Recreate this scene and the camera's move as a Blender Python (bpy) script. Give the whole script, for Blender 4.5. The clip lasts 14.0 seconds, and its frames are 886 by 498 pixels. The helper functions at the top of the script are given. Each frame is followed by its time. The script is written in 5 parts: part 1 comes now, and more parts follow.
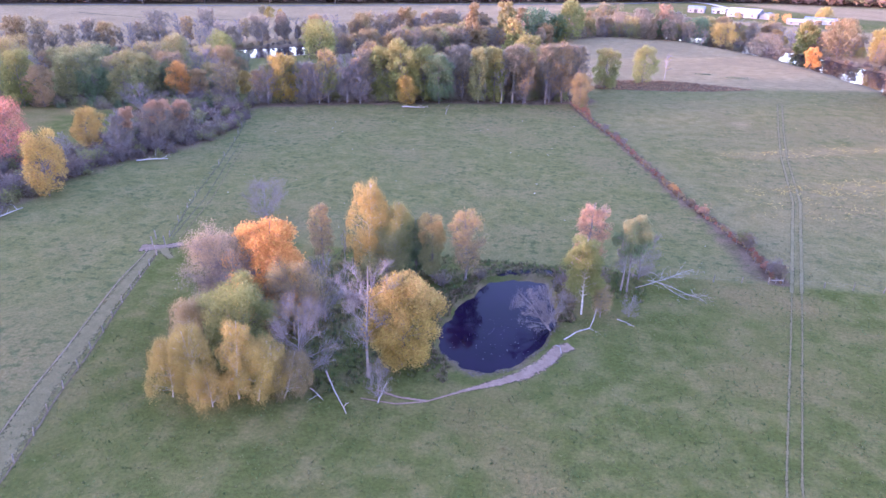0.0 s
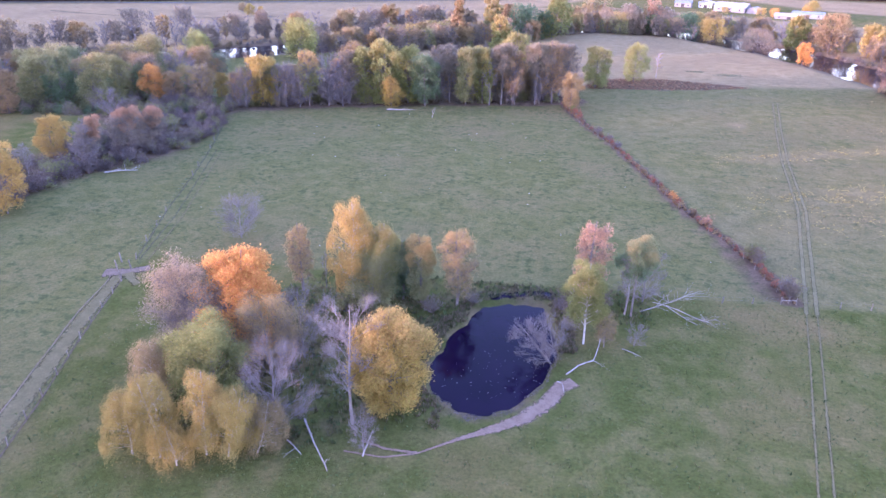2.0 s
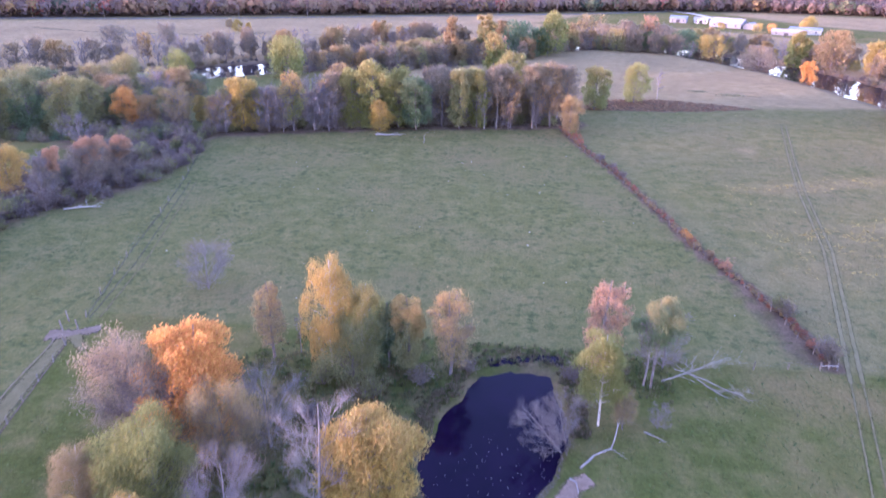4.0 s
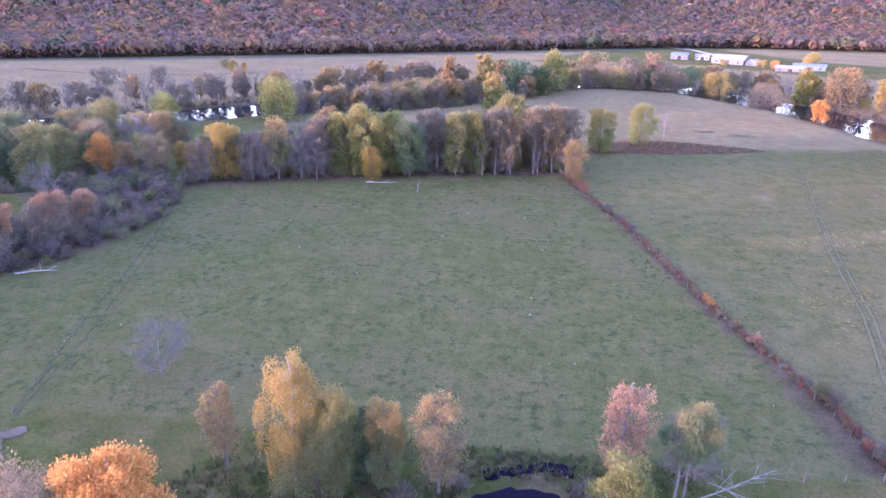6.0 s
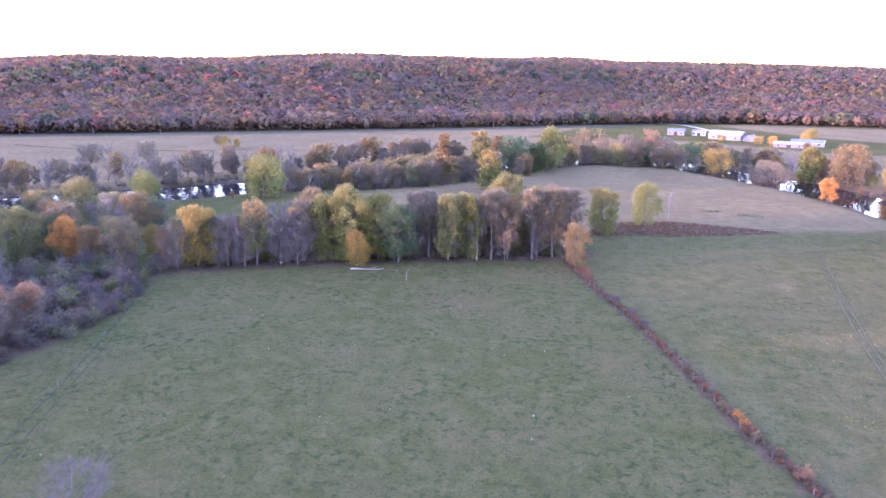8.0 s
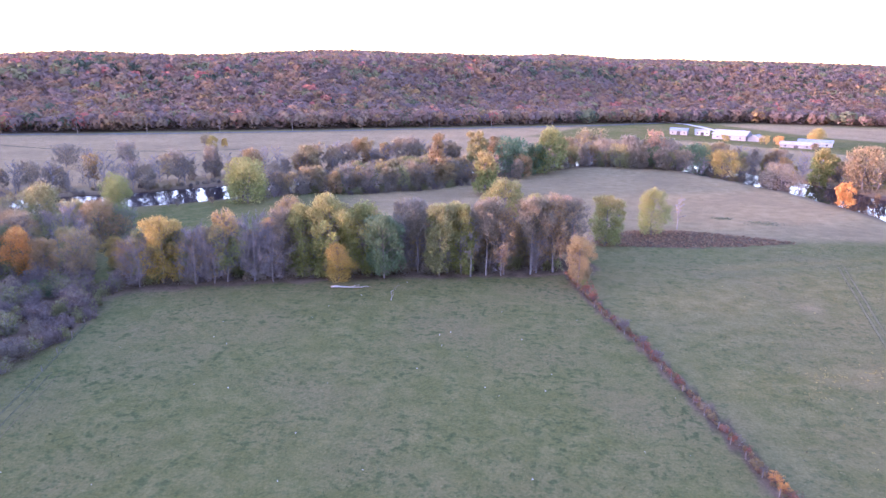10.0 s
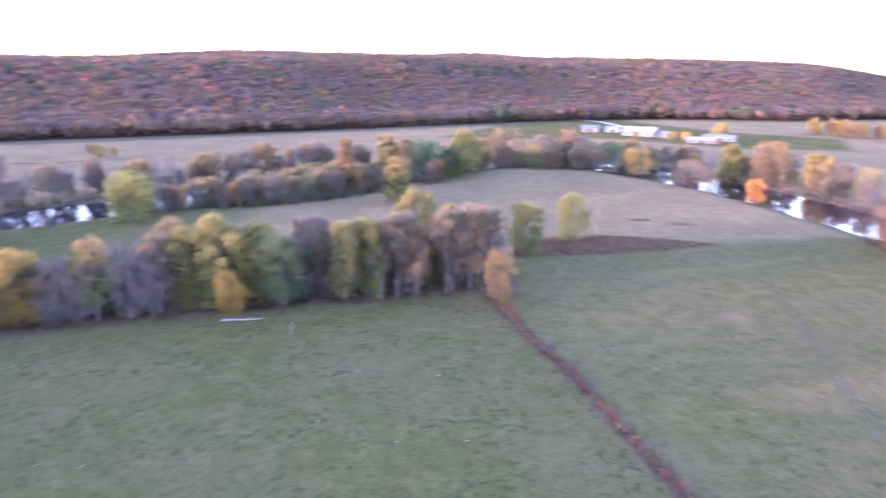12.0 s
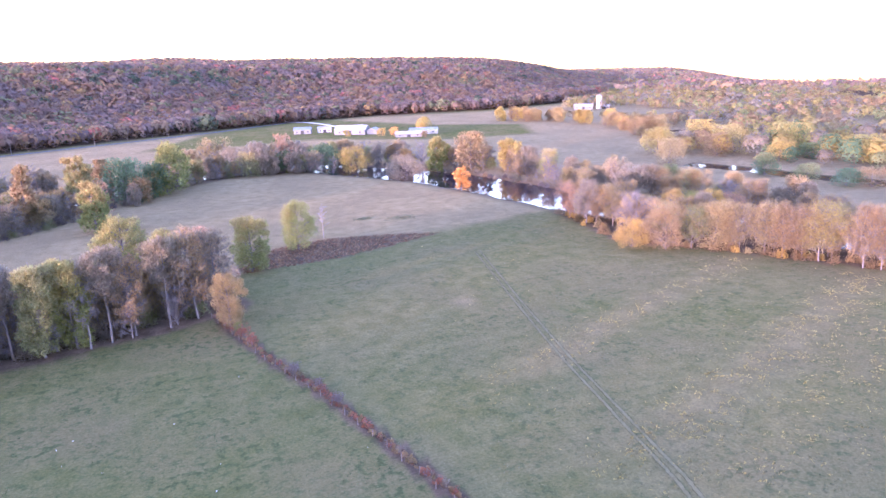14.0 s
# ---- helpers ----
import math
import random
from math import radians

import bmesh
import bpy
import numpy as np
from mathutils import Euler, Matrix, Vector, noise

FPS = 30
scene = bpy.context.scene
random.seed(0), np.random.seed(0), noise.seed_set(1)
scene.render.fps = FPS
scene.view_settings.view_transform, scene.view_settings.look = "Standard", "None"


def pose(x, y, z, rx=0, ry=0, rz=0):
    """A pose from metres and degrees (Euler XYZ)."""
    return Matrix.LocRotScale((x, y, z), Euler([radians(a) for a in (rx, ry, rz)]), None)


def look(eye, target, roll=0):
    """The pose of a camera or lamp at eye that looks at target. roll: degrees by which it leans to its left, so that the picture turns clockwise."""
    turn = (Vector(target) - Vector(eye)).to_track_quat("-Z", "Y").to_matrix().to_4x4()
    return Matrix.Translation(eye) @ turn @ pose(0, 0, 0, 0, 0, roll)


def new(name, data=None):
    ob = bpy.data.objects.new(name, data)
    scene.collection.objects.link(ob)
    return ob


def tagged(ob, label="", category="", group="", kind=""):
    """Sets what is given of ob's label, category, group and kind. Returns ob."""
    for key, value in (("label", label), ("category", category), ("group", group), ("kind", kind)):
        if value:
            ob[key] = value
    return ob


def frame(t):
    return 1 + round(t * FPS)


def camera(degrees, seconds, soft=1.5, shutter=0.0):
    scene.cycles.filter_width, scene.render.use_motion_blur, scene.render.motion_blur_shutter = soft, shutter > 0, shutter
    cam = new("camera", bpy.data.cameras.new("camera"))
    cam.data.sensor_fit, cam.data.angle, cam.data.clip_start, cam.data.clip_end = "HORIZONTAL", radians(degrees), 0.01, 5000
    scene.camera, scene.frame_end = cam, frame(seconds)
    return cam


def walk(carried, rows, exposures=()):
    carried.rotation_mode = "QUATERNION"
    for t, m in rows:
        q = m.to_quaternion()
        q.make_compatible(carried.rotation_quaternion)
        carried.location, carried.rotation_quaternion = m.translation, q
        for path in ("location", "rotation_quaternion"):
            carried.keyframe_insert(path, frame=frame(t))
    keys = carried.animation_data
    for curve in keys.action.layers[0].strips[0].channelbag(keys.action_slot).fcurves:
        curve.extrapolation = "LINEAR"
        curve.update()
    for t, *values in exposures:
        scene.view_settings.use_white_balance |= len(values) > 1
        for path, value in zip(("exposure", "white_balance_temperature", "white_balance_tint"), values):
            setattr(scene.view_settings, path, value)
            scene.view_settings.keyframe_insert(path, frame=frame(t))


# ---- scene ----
cam = camera(66.8, 14.0, 1.5, 0.5)
PATH = [
    (0, (3.122, -15.362, 51.814), (2.848, -13.558, 50.995), 1.4),
    (0.5, (2.66, -13.677, 51.842), (2.388, -11.874, 51.021), 1.3),
    (1, (2.213, -11.461, 51.947), (1.948, -9.658, 51.123), 1.3),
    (1.5, (1.738, -8.793, 52.04), (1.487, -6.99, 51.213), 1.2),
    (2, (1.254, -5.795, 52.276), (1.019, -3.991, 51.444), 1.2),
    (2.5, (0.907, -2.509, 52.227), (0.683, -0.705, 51.394), 1.2),
    (3, (0.496, 1.148, 52.328), (0.278, 2.951, 51.492), 1.1),
    (3.5, (-0.048, 4.979, 52.458), (-0.262, 6.781, 51.619), 1.2),
    (4, (-0.482, 9.231, 52.712), (-0.701, 11.052, 51.914), 1.2),
    (4.2, (-0.637, 11.072, 52.714), (-0.86, 12.914, 51.967), 1.1),
    (4.4, (-0.631, 12.674, 52.732), (-0.856, 14.528, 52.015), 1.1),
    (6.1, (-0.583, 26.294, 52.885), (-0.815, 28.151, 52.181), 0.8),
    (6.3, (-0.577, 27.896, 52.903), (-0.811, 29.76, 52.218), 0.8),
    (6.5, (-0.468, 29.767, 53.001), (-0.706, 31.647, 52.361), 0.7),
    (7, (-0.626, 34.314, 52.9), (-0.869, 36.235, 52.398), 0.6),
    (7.5, (-0.811, 38.696, 52.814), (-1.049, 40.616, 52.31), 0.7),
    (8, (-0.972, 43.042, 52.775), (-1.209, 44.962, 52.269), 0.8),
    (10.5, (-1.042, 65.453, 52.872), (-1.272, 67.372, 52.357), 0.9),
    (11, (-1.0, 69.843, 52.901), (-1.227, 71.762, 52.384), 0.9),
    (11.5, (-0.78, 74.24, 53.015), (-1.006, 76.159, 52.496), 0.8),
    (12, (0.187, 78.001, 53.4), (0.192, 79.934, 52.887), 0.3),
    (12.5, (1.374, 80.38, 53.986), (1.902, 82.238, 53.469), -1.3),
    (13, (1.307, 81.632, 54.381), (2.014, 83.429, 53.861), -1.9),
    (13.5, (1.443, 81.868, 54.66), (2.23, 83.63, 54.135), -2.1),
    (14, (1.405, 81.674, 54.619), (2.177, 83.443, 54.096), -2.0),
]
walk(cam, [(t, look(eye, target, roll)) for t, eye, target, roll in PATH],
     [(0.0, 4.44, 5030, 60), (3.0, 4.36, 5050, 60), (6.5, 4.17, 5020, 59), (11.5, 4.18, 5010, 58), (12.5, 4.35, 4950, 56), (14.0, 4.35, 4950, 56)])

# ---- world, sun, exposure ----
SUN_BEARING, SUN_RISE = radians(249.7), radians(4.0)   # where the sun stands, clockwise from +y
world = bpy.data.worlds.new("sky")
scene.world = world
world.use_nodes = True
wn = world.node_tree.nodes
sky = wn.new("ShaderNodeTexSky")
sky.sky_type, sky.sun_disc = "NISHITA", False
sky.sun_elevation, sky.sun_rotation = SUN_RISE, SUN_BEARING
sky.air_density, sky.dust_density, sky.ozone_density = 1.0, 0.7, 1.0
world.node_tree.links.new(sky.outputs[0], wn["Background"].inputs[0])
wn["Background"].inputs[1].default_value = 0.15
sun = new("sun", bpy.data.lights.new("sun", "SUN"))
sun.data.energy, sun.data.angle, sun.data.color = 0.9, radians(0.5), (1.0, 0.70, 0.46)
TOWARDS_SUN = Vector((math.sin(SUN_BEARING) * math.cos(SUN_RISE), math.cos(SUN_BEARING) * math.cos(SUN_RISE), math.sin(SUN_RISE)))
sun.matrix_world = look(TOWARDS_SUN * 300, (0, 0, 0))

# ---- materials ----


class Nodes:
    """A material and short ways to add nodes to it."""

    def __init__(self, name):
        self.mat = bpy.data.materials.new(name)
        self.mat.use_nodes = True
        self.tree = self.mat.node_tree
        self.bsdf = self.tree.nodes["Principled BSDF"]
        self.out = self.tree.nodes["Material Output"]

    def add(self, kind, **inputs):
        node = self.tree.nodes.new(kind)
        for key, value in inputs.items():
            self.put(node.inputs[key.replace("_", " ")], value)
        return node

    def put(self, socket, value):
        if isinstance(value, bpy.types.NodeSocket):
            self.tree.links.new(value, socket)
        else:
            socket.default_value = value

    def noise(self, scale, detail=4.0, where=None, rough=0.55):
        node = self.add("ShaderNodeTexNoise", Scale=scale, Detail=detail, Roughness=rough)
        if where is not None:
            self.put(node.inputs["Vector"], where)
        return node.outputs["Fac"]

    def place(self):
        return self.add("ShaderNodeNewGeometry").outputs["Position"]

    def ramp(self, fac, low, high):
        node = self.add("ShaderNodeMapRange")
        self.put(node.inputs[0], fac)
        node.inputs[1].default_value, node.inputs[2].default_value = low, high
        return node.outputs[0]

    def mix(self, fac, a, b, how="MIX"):
        node = self.tree.nodes.new("ShaderNodeMix")
        node.data_type, node.blend_type = "RGBA", how
        self.put(node.inputs[0], fac)
        self.put(node.inputs[6], (*a, 1) if isinstance(a, tuple) else a)
        self.put(node.inputs[7], (*b, 1) if isinstance(b, tuple) else b)
        return node.outputs[2]

    def math(self, how, a, b=0.5):
        node = self.tree.nodes.new("ShaderNodeMath")
        node.operation = how
        self.put(node.inputs[0], a)
        self.put(node.inputs[1], b)
        return node.outputs[0]

    def bump(self, height, strength, distance):
        node = self.add("ShaderNodeBump", Strength=strength, Distance=distance, Height=height)
        self.put(self.bsdf.inputs["Normal"], node.outputs[0])

    def done(self, colour, rough=0.9, metal=0.0, specular=0.3):
        self.put(self.bsdf.inputs["Base Color"], (*colour, 1) if isinstance(colour, tuple) else colour)
        self.put(self.bsdf.inputs["Roughness"], rough)
        self.put(self.bsdf.inputs["Metallic"], metal)
        self.put(self.bsdf.inputs["Specular IOR Level"], specular)
        return self.mat


def ground_material():
    n = Nodes("meadow")
    p = n.place()
    cover = n.add("ShaderNodeAttribute")
    cover.attribute_name = "cover"
    parts = n.add("ShaderNodeSeparateColor", Color=cover.outputs["Color"]).outputs
    broad, mid, fine = n.noise(0.035, 5, p), n.noise(0.22, 5, p), n.noise(2.0, 8, p, 0.78)
    tuft = n.noise(5.0, 3, p, 0.6)
    grass = n.mix(n.ramp(mid, 0.38, 0.64), (0.089, 0.088, 0.033), (0.111, 0.105, 0.043))
    grass = n.mix(n.ramp(broad, 0.45, 0.7), grass, (0.124, 0.105, 0.051))
    lush = n.mix(n.ramp(mid, 0.36, 0.66), (0.058, 0.068, 0.019), (0.090, 0.091, 0.031))
    lush = n.mix(n.ramp(broad, 0.5, 0.66), lush, (0.118, 0.096, 0.042))
    dry = n.mix(n.ramp(mid, 0.35, 0.68), (0.205, 0.146, 0.082), (0.262, 0.190, 0.110))
    dry = n.mix(n.ramp(broad, 0.4, 0.75), dry, (0.175, 0.129, 0.076))
    litter = n.mix(n.ramp(mid, 0.35, 0.65), (0.066, 0.048, 0.034), (0.120, 0.086, 0.060))
    edge = n.math("MULTIPLY", n.math("SUBTRACT", mid, 0.5), 0.9)
    soft = [n.ramp(n.math("ADD", parts[k], n.math("MULTIPLY", edge, 0.35) if k == 0 else edge), 0.0 if k == 0 else 0.25, 1.0 if k == 0 else 0.75) for k in range(3)]
    patch = n.noise(0.22, 6, p, 0.68)
    lush = n.mix(n.math("MULTIPLY", n.ramp(patch, 0.45, 0.72), 0.34), lush, (0.122, 0.095, 0.046))
    grass = n.mix(n.math("MULTIPLY", n.ramp(n.noise(0.6, 5, p, 0.7), 0.48, 0.70), 0.34), grass, (0.058, 0.070, 0.030))
    clump = n.noise(0.62, 4, p, 0.6)
    drift = n.ramp(n.noise(0.09, 3, p), 0.36, 0.60)
    grass = n.mix(n.math("MULTIPLY", n.math("MULTIPLY", n.ramp(clump, 0.50, 0.62), n.math("ADD", drift, 0.25)), 0.72), grass, (0.050, 0.064, 0.026))
    grass = n.mix(n.math("MULTIPLY", n.ramp(n.noise(2.6, 2, p), 0.62, 0.72), 0.35), grass, (0.175, 0.160, 0.085))
    colour = n.mix(soft[1], grass, lush)
    colour = n.mix(soft[0], colour, dry)
    colour = n.mix(soft[2], colour, litter)
    colour = n.mix(n.ramp(fine, 0.33, 0.68), n.mix(1.0, colour, (0.68, 0.70, 0.66), "MULTIPLY"), n.mix(1.0, colour, (1.28, 1.25, 1.21), "MULTIPLY"))
    colour = n.mix(n.math("MULTIPLY", n.ramp(tuft, 0.58, 0.72), 0.45), colour, n.mix(1.0, colour, (0.42, 0.55, 0.40), "MULTIPLY"))
    n.bump(n.math("ADD", fine, n.math("MULTIPLY", tuft, 0.6)), 0.7, 0.35)
    return n.done(colour, 1.0, 0, 0.0)


def plain(name, a, b, scale=3.0, rough=0.85, grain=None, metal=0.0, lift=0.02, specular=0.0, frayed=False):
    """A surface of two colours in soft blotches, with grain."""
    n = Nodes(name)
    p = n.place()
    colour = n.mix(n.ramp(n.noise(scale, 5, p), 0.35, 0.65), a, b)
    fine = n.noise(grain or scale * 7, 5, p, 0.7)
    colour = n.mix(n.ramp(fine, 0.3, 0.7), n.mix(1.0, colour, (0.75, 0.75, 0.75), "MULTIPLY"), n.mix(1.0, colour, (1.2, 1.2, 1.2), "MULTIPLY"))
    n.bump(fine, 0.5, lift)
    if frayed:
        # worn away in patches towards the edge
        edge = n.add("ShaderNodeAttribute")
        edge.attribute_name = "edge"
        wear = n.math("MULTIPLY", n.math("SUBTRACT", n.noise(1.7, 5, p, 0.72), 0.5), 2.4)
        n.put(n.bsdf.inputs["Alpha"], n.ramp(n.math("ADD", edge.outputs["Fac"], wear), 0.15, 0.62))
    return n.done(colour, rough, metal, specular)


def leaf_material(name, far=False):
    """Leaves in the tree's own colour; each one differs a little, and the crown's top may have turned further."""
    n = Nodes(name)
    if far:
        source = n.add("ShaderNodeAttribute")
        source.attribute_name = "leaf_colour"
        colour = source.outputs["Color"]
    else:
        info = n.add("ShaderNodeObjectInfo")
        colour = info.outputs["Color"]
        height = n.add("ShaderNodeSeparateXYZ", Vector=n.add("ShaderNodeTexCoord").outputs["Generated"]).outputs[2]
        patch = n.noise(0.35, 2, n.place())
        turned = n.ramp(n.math("ADD", height, n.math("MULTIPLY", n.math("SUBTRACT", patch, 0.5), 1.3)), 0.45, 0.85)
        turned = n.math("MULTIPLY", turned, info.outputs["Alpha"])
        colour = n.mix(turned, colour, (0.37, 0.25, 0.10))
    dice = n.add("ShaderNodeNewGeometry").outputs["Random Per Island"]
    shade = n.add("ShaderNodeHueSaturation", Color=colour)
    n.put(shade.inputs["Hue"], n.add("ShaderNodeMapRange", Value=n.math("FRACT", n.math("MULTIPLY", dice, 17.3)), To_Min=0.486, To_Max=0.514).outputs[0])
    n.put(shade.inputs["Value"], n.add("ShaderNodeMapRange", Value=dice, To_Min=0.92 if far else 0.78, To_Max=1.08 if far else 1.2).outputs[0])
    diffuse = n.add("ShaderNodeBsdfDiffuse", Color=shade.outputs[0])
    clear = n.add("ShaderNodeBsdfTranslucent", Color=shade.outputs[0])
    both = n.add("ShaderNodeMixShader", Fac=0.5 if far else 0.42)
    n.put(both.inputs[1], diffuse.outputs[0])
    n.put(both.inputs[2], clear.outputs[0])
    n.put(n.out.inputs["Surface"], both.outputs[0])
    n.tree.nodes.remove(n.bsdf)
    return n.mat


def bark_material(name, a, b, marks=None):
    n = Nodes(name)
    p = n.add("ShaderNodeTexCoord").outputs["Object"]
    colour = n.mix(n.ramp(n.noise(2.0, 5, p), 0.35, 0.65), a, b)
    if marks:
        colour = n.mix(n.ramp(n.noise(6.0, 3, p), 0.58, 0.66), colour, marks)
    n.bump(n.noise(14, 4, p), 0.5, 0.02)
    return n.done(colour, 0.9, 0, 0.2)


def water_material():
    n = Nodes("water")
    p = n.place()
    n.bump(n.noise(1.3, 3, p), 0.06, 0.05)
    colour = n.mix(n.ramp(n.noise(0.15, 3, p), 0.35, 0.65), (0.004, 0.002, 0.009), (0.007, 0.003, 0.013))
    n.bsdf.inputs["IOR"].default_value = 1.33
    return n.done(colour, 0.02, 0, 0.09)


def river_material():
    n = Nodes("river_water")
    n.bump(n.noise(0.9, 3, n.place()), 0.05, 0.05)
    n.bsdf.inputs["IOR"].default_value = 1.33
    return n.done((0.010, 0.008, 0.012), 0.03, 0, 0.5)


MEADOW = ground_material()
LEAF, FAR_LEAF = leaf_material("leaves"), leaf_material("distant_leaves", True)
BARK = bark_material("grey_bark", (0.10, 0.084, 0.08), (0.185, 0.156, 0.15))
PALE_BARK = bark_material("grey_twigs", (0.122, 0.103, 0.101), (0.188, 0.161, 0.158))
SNAG_BARK = bark_material("bleached_bark", (0.14, 0.12, 0.116), (0.21, 0.185, 0.178))
BIRCH_BARK = bark_material("birch_bark", (0.31, 0.285, 0.27), (0.42, 0.39, 0.37), (0.08, 0.07, 0.06))
WATER = water_material()
RIVER_WATER = river_material()
SAND = plain("trodden_sand", (0.140, 0.098, 0.070), (0.190, 0.136, 0.100), 0.7, 0.95, 6.0, frayed=True)
DEADWOOD = plain("bleached_deadwood", (0.20, 0.178, 0.172), (0.31, 0.28, 0.27), 2.0, 0.8)
POSTWOOD = plain("weathered_post", (0.125, 0.105, 0.09), (0.205, 0.175, 0.155), 3.0)
WIRE = plain("galvanised_wire", (0.10, 0.10, 0.10), (0.15, 0.15, 0.15), 5.0, 0.6)
EARTH = plain("churned_earth", (0.112, 0.085, 0.062), (0.150, 0.115, 0.086), 0.9, 1.0, 5.0, frayed=True)
TRODDEN = plain("trodden_path", (0.122, 0.097, 0.064), (0.160, 0.128, 0.088), 0.9, 1.0, 5.0, frayed=True)
FENCE_EARTH = plain("fence_line_earth", (0.068, 0.054, 0.036), (0.105, 0.083, 0.058), 0.9, 1.0, 5.0, frayed=True)
GRAVEL = plain("pale_gravel", (0.36, 0.32, 0.31), (0.48, 0.44, 0.43), 0.5, 0.95, 3.0)
ASPHALT = plain("road_asphalt", (0.085, 0.082, 0.085), (0.13, 0.125, 0.125), 0.3, 0.9, 2.0)
WORN = plain("worn_grass_track", (0.092, 0.081, 0.039), (0.120, 0.103, 0.053), 0.6, 0.95, 4.0, frayed=True)
PLOUGH = plain("dark_ditch_grass", (0.062, 0.064, 0.034), (0.098, 0.092, 0.052), 0.6, 0.95, 4.0, frayed=True)
WHITE_PAINT = plain("white_siding", (0.14, 0.137, 0.14), (0.19, 0.186, 0.19), 0.6, 0.7)
TIN_ROOF = plain("pale_tin_roof", (0.21, 0.21, 0.22), (0.28, 0.28, 0.295), 0.4, 0.6)
BLUE_ROOF = plain("blue_grey_roof", (0.12, 0.15, 0.20), (0.17, 0.20, 0.25), 0.4, 0.6)
DARK_OPENING = plain("shadowed_doorway", (0.03, 0.03, 0.035), (0.06, 0.055, 0.06), 1.0)
CONCRETE = plain("silo_concrete", (0.30, 0.28, 0.27), (0.40, 0.38, 0.36), 0.5)
RUT = plain("wheel_rut", (0.104, 0.092, 0.045), (0.138, 0.118, 0.062), 0.35, 1.0, 4.0, frayed=True)
PEBBLE = plain("wet_pebbles", (0.06, 0.05, 0.048), (0.17, 0.14, 0.13), 3.0, 0.6)
STONE = plain("pale_stone", (0.36, 0.34, 0.32), (0.5, 0.48, 0.46), 2.0)

# leaf colours
GOLD, AMBER, STRAW, TAN = (0.250, 0.190, 0.062), (0.305, 0.208, 0.064), (0.205, 0.168, 0.066), (0.200, 0.157, 0.082)
ORANGE, RUST, RED, PINK = (0.43, 0.215, 0.065), (0.192, 0.136, 0.074), (0.33, 0.13, 0.10), (0.278, 0.170, 0.106)
YELLOW_GREEN, OLIVE, GREEN, BROWN = (0.158, 0.166, 0.058), (0.164, 0.164, 0.074), (0.092, 0.126, 0.068), (0.166, 0.140, 0.106)
YELLOW_GOLD = (0.27, 0.20, 0.056)
TWIG = (0.132, 0.108, 0.098)
HEDGE_RED = (0.215, 0.098, 0.062)

# ---- the lie of the land ----


def smooth(v, a, b):
    v = np.clip((np.asarray(v, float) - a) / (b - a), 0, 1)
    return v * v * (3 - 2 * v)


def ripple(x, y, size, seed=0.0):
    """Soft unevenness between -1 and 1, of about the given size in metres."""
    k = 2 * math.pi / size
    return (np.sin(k * x + 1.7 * np.sin(0.61 * k * y + seed) + seed) + np.sin(0.83 * k * y - 1.3 * np.sin(0.47 * k * x - seed) + 2.1 * seed)) / 2


def nearest(x, y, line):
    """Distance to a broken line."""
    best = np.full(np.shape(x), 1e9)
    for (ax, ay), (bx, by) in zip(line, line[1:]):
        u = np.clip(((x - ax) * (bx - ax) + (y - ay) * (by - ay)) / ((bx - ax) ** 2 + (by - ay) ** 2), 0, 1)
        best = np.minimum(best, np.hypot(x - ax - u * (bx - ax), y - ay - u * (by - ay)))
    return best


RIVER = [(-420, 120), (-300, 222), (-236, 266), (-182, 305), (-157, 322), (-134, 342), (-103, 366), (-70, 402), (-20, 446), (40, 485), (92, 478), (118, 436), (140, 398), (152, 352),
         (160, 310), (172, 272), (190, 236), (197, 205), (205, 165), (225, 110), (260, 40), (330, -60)]
BROOK = [(270, 362), (281, 332), (286, 300), (300, 250), (330, 180)]
MERE = [(396, 498), (414, 488)]
HEDGE = [(11.5, 238), (13.5, 228.5), (19.2, 206), (23.8, 191), (27.6, 175), (29.4, 167.5), (31.2, 159), (35, 139), (40, 123.5), (43.2, 112), (45.3, 96.5)]
BELT = [(-96, 207), (-81.7, 213), (-64, 219.5), (-45, 226), (-17.6, 232), (11, 239)]
THICKET = [(-104, 92), (-106, 107), (-105, 119), (-101.5, 136), (-94.5, 145), (-90, 158), (-89.5, 177), (-93, 190), (-97, 206)]
FOOT_X = [-4500, -1500, -900, -420, -176, 101, 250, 400, 520, 700, 900, 1500, 4500]
FOOT_Y = [-200, 150, 330, 540, 662, 822, 875, 850, 885, 1000, 1250, 1900, 4500]
CREST_X = [-4500, -900, -500, -226, 100, 350, 520, 700, 1000, 1500, 4500]
CREST_Z = [56, 64, 72, 82, 82, 76, 77, 72, 54, 22, 0]


# the pond's bank: its distance from the pond's middle, by direction
BANK_TURN = [0, 28, 54, 67, 83, 104, 120, 178, 208, 231, 253, 265, 276, 297, 343, 360]
BANK_REACH = [8.0, 8.9, 12.4, 16.5, 15.5, 14.1, 9.2, 7.3, 9.9, 11.9, 13.5, 13.5, 12.6, 9.5, 7.4, 8.0]


def pond_rim(x, y):
    """1 on the pond's rim, less inside it."""
    a, b = x + 1.3, y - 74.0
    reach = np.interp(np.degrees(np.arctan2(b, a)) % 360, BANK_TURN, BANK_REACH)
    return np.hypot(a, b) / reach + 0.030 * ripple(x, y, 3.1, 1.0) + 0.022 * ripple(x, y, 7.0, 3.0)


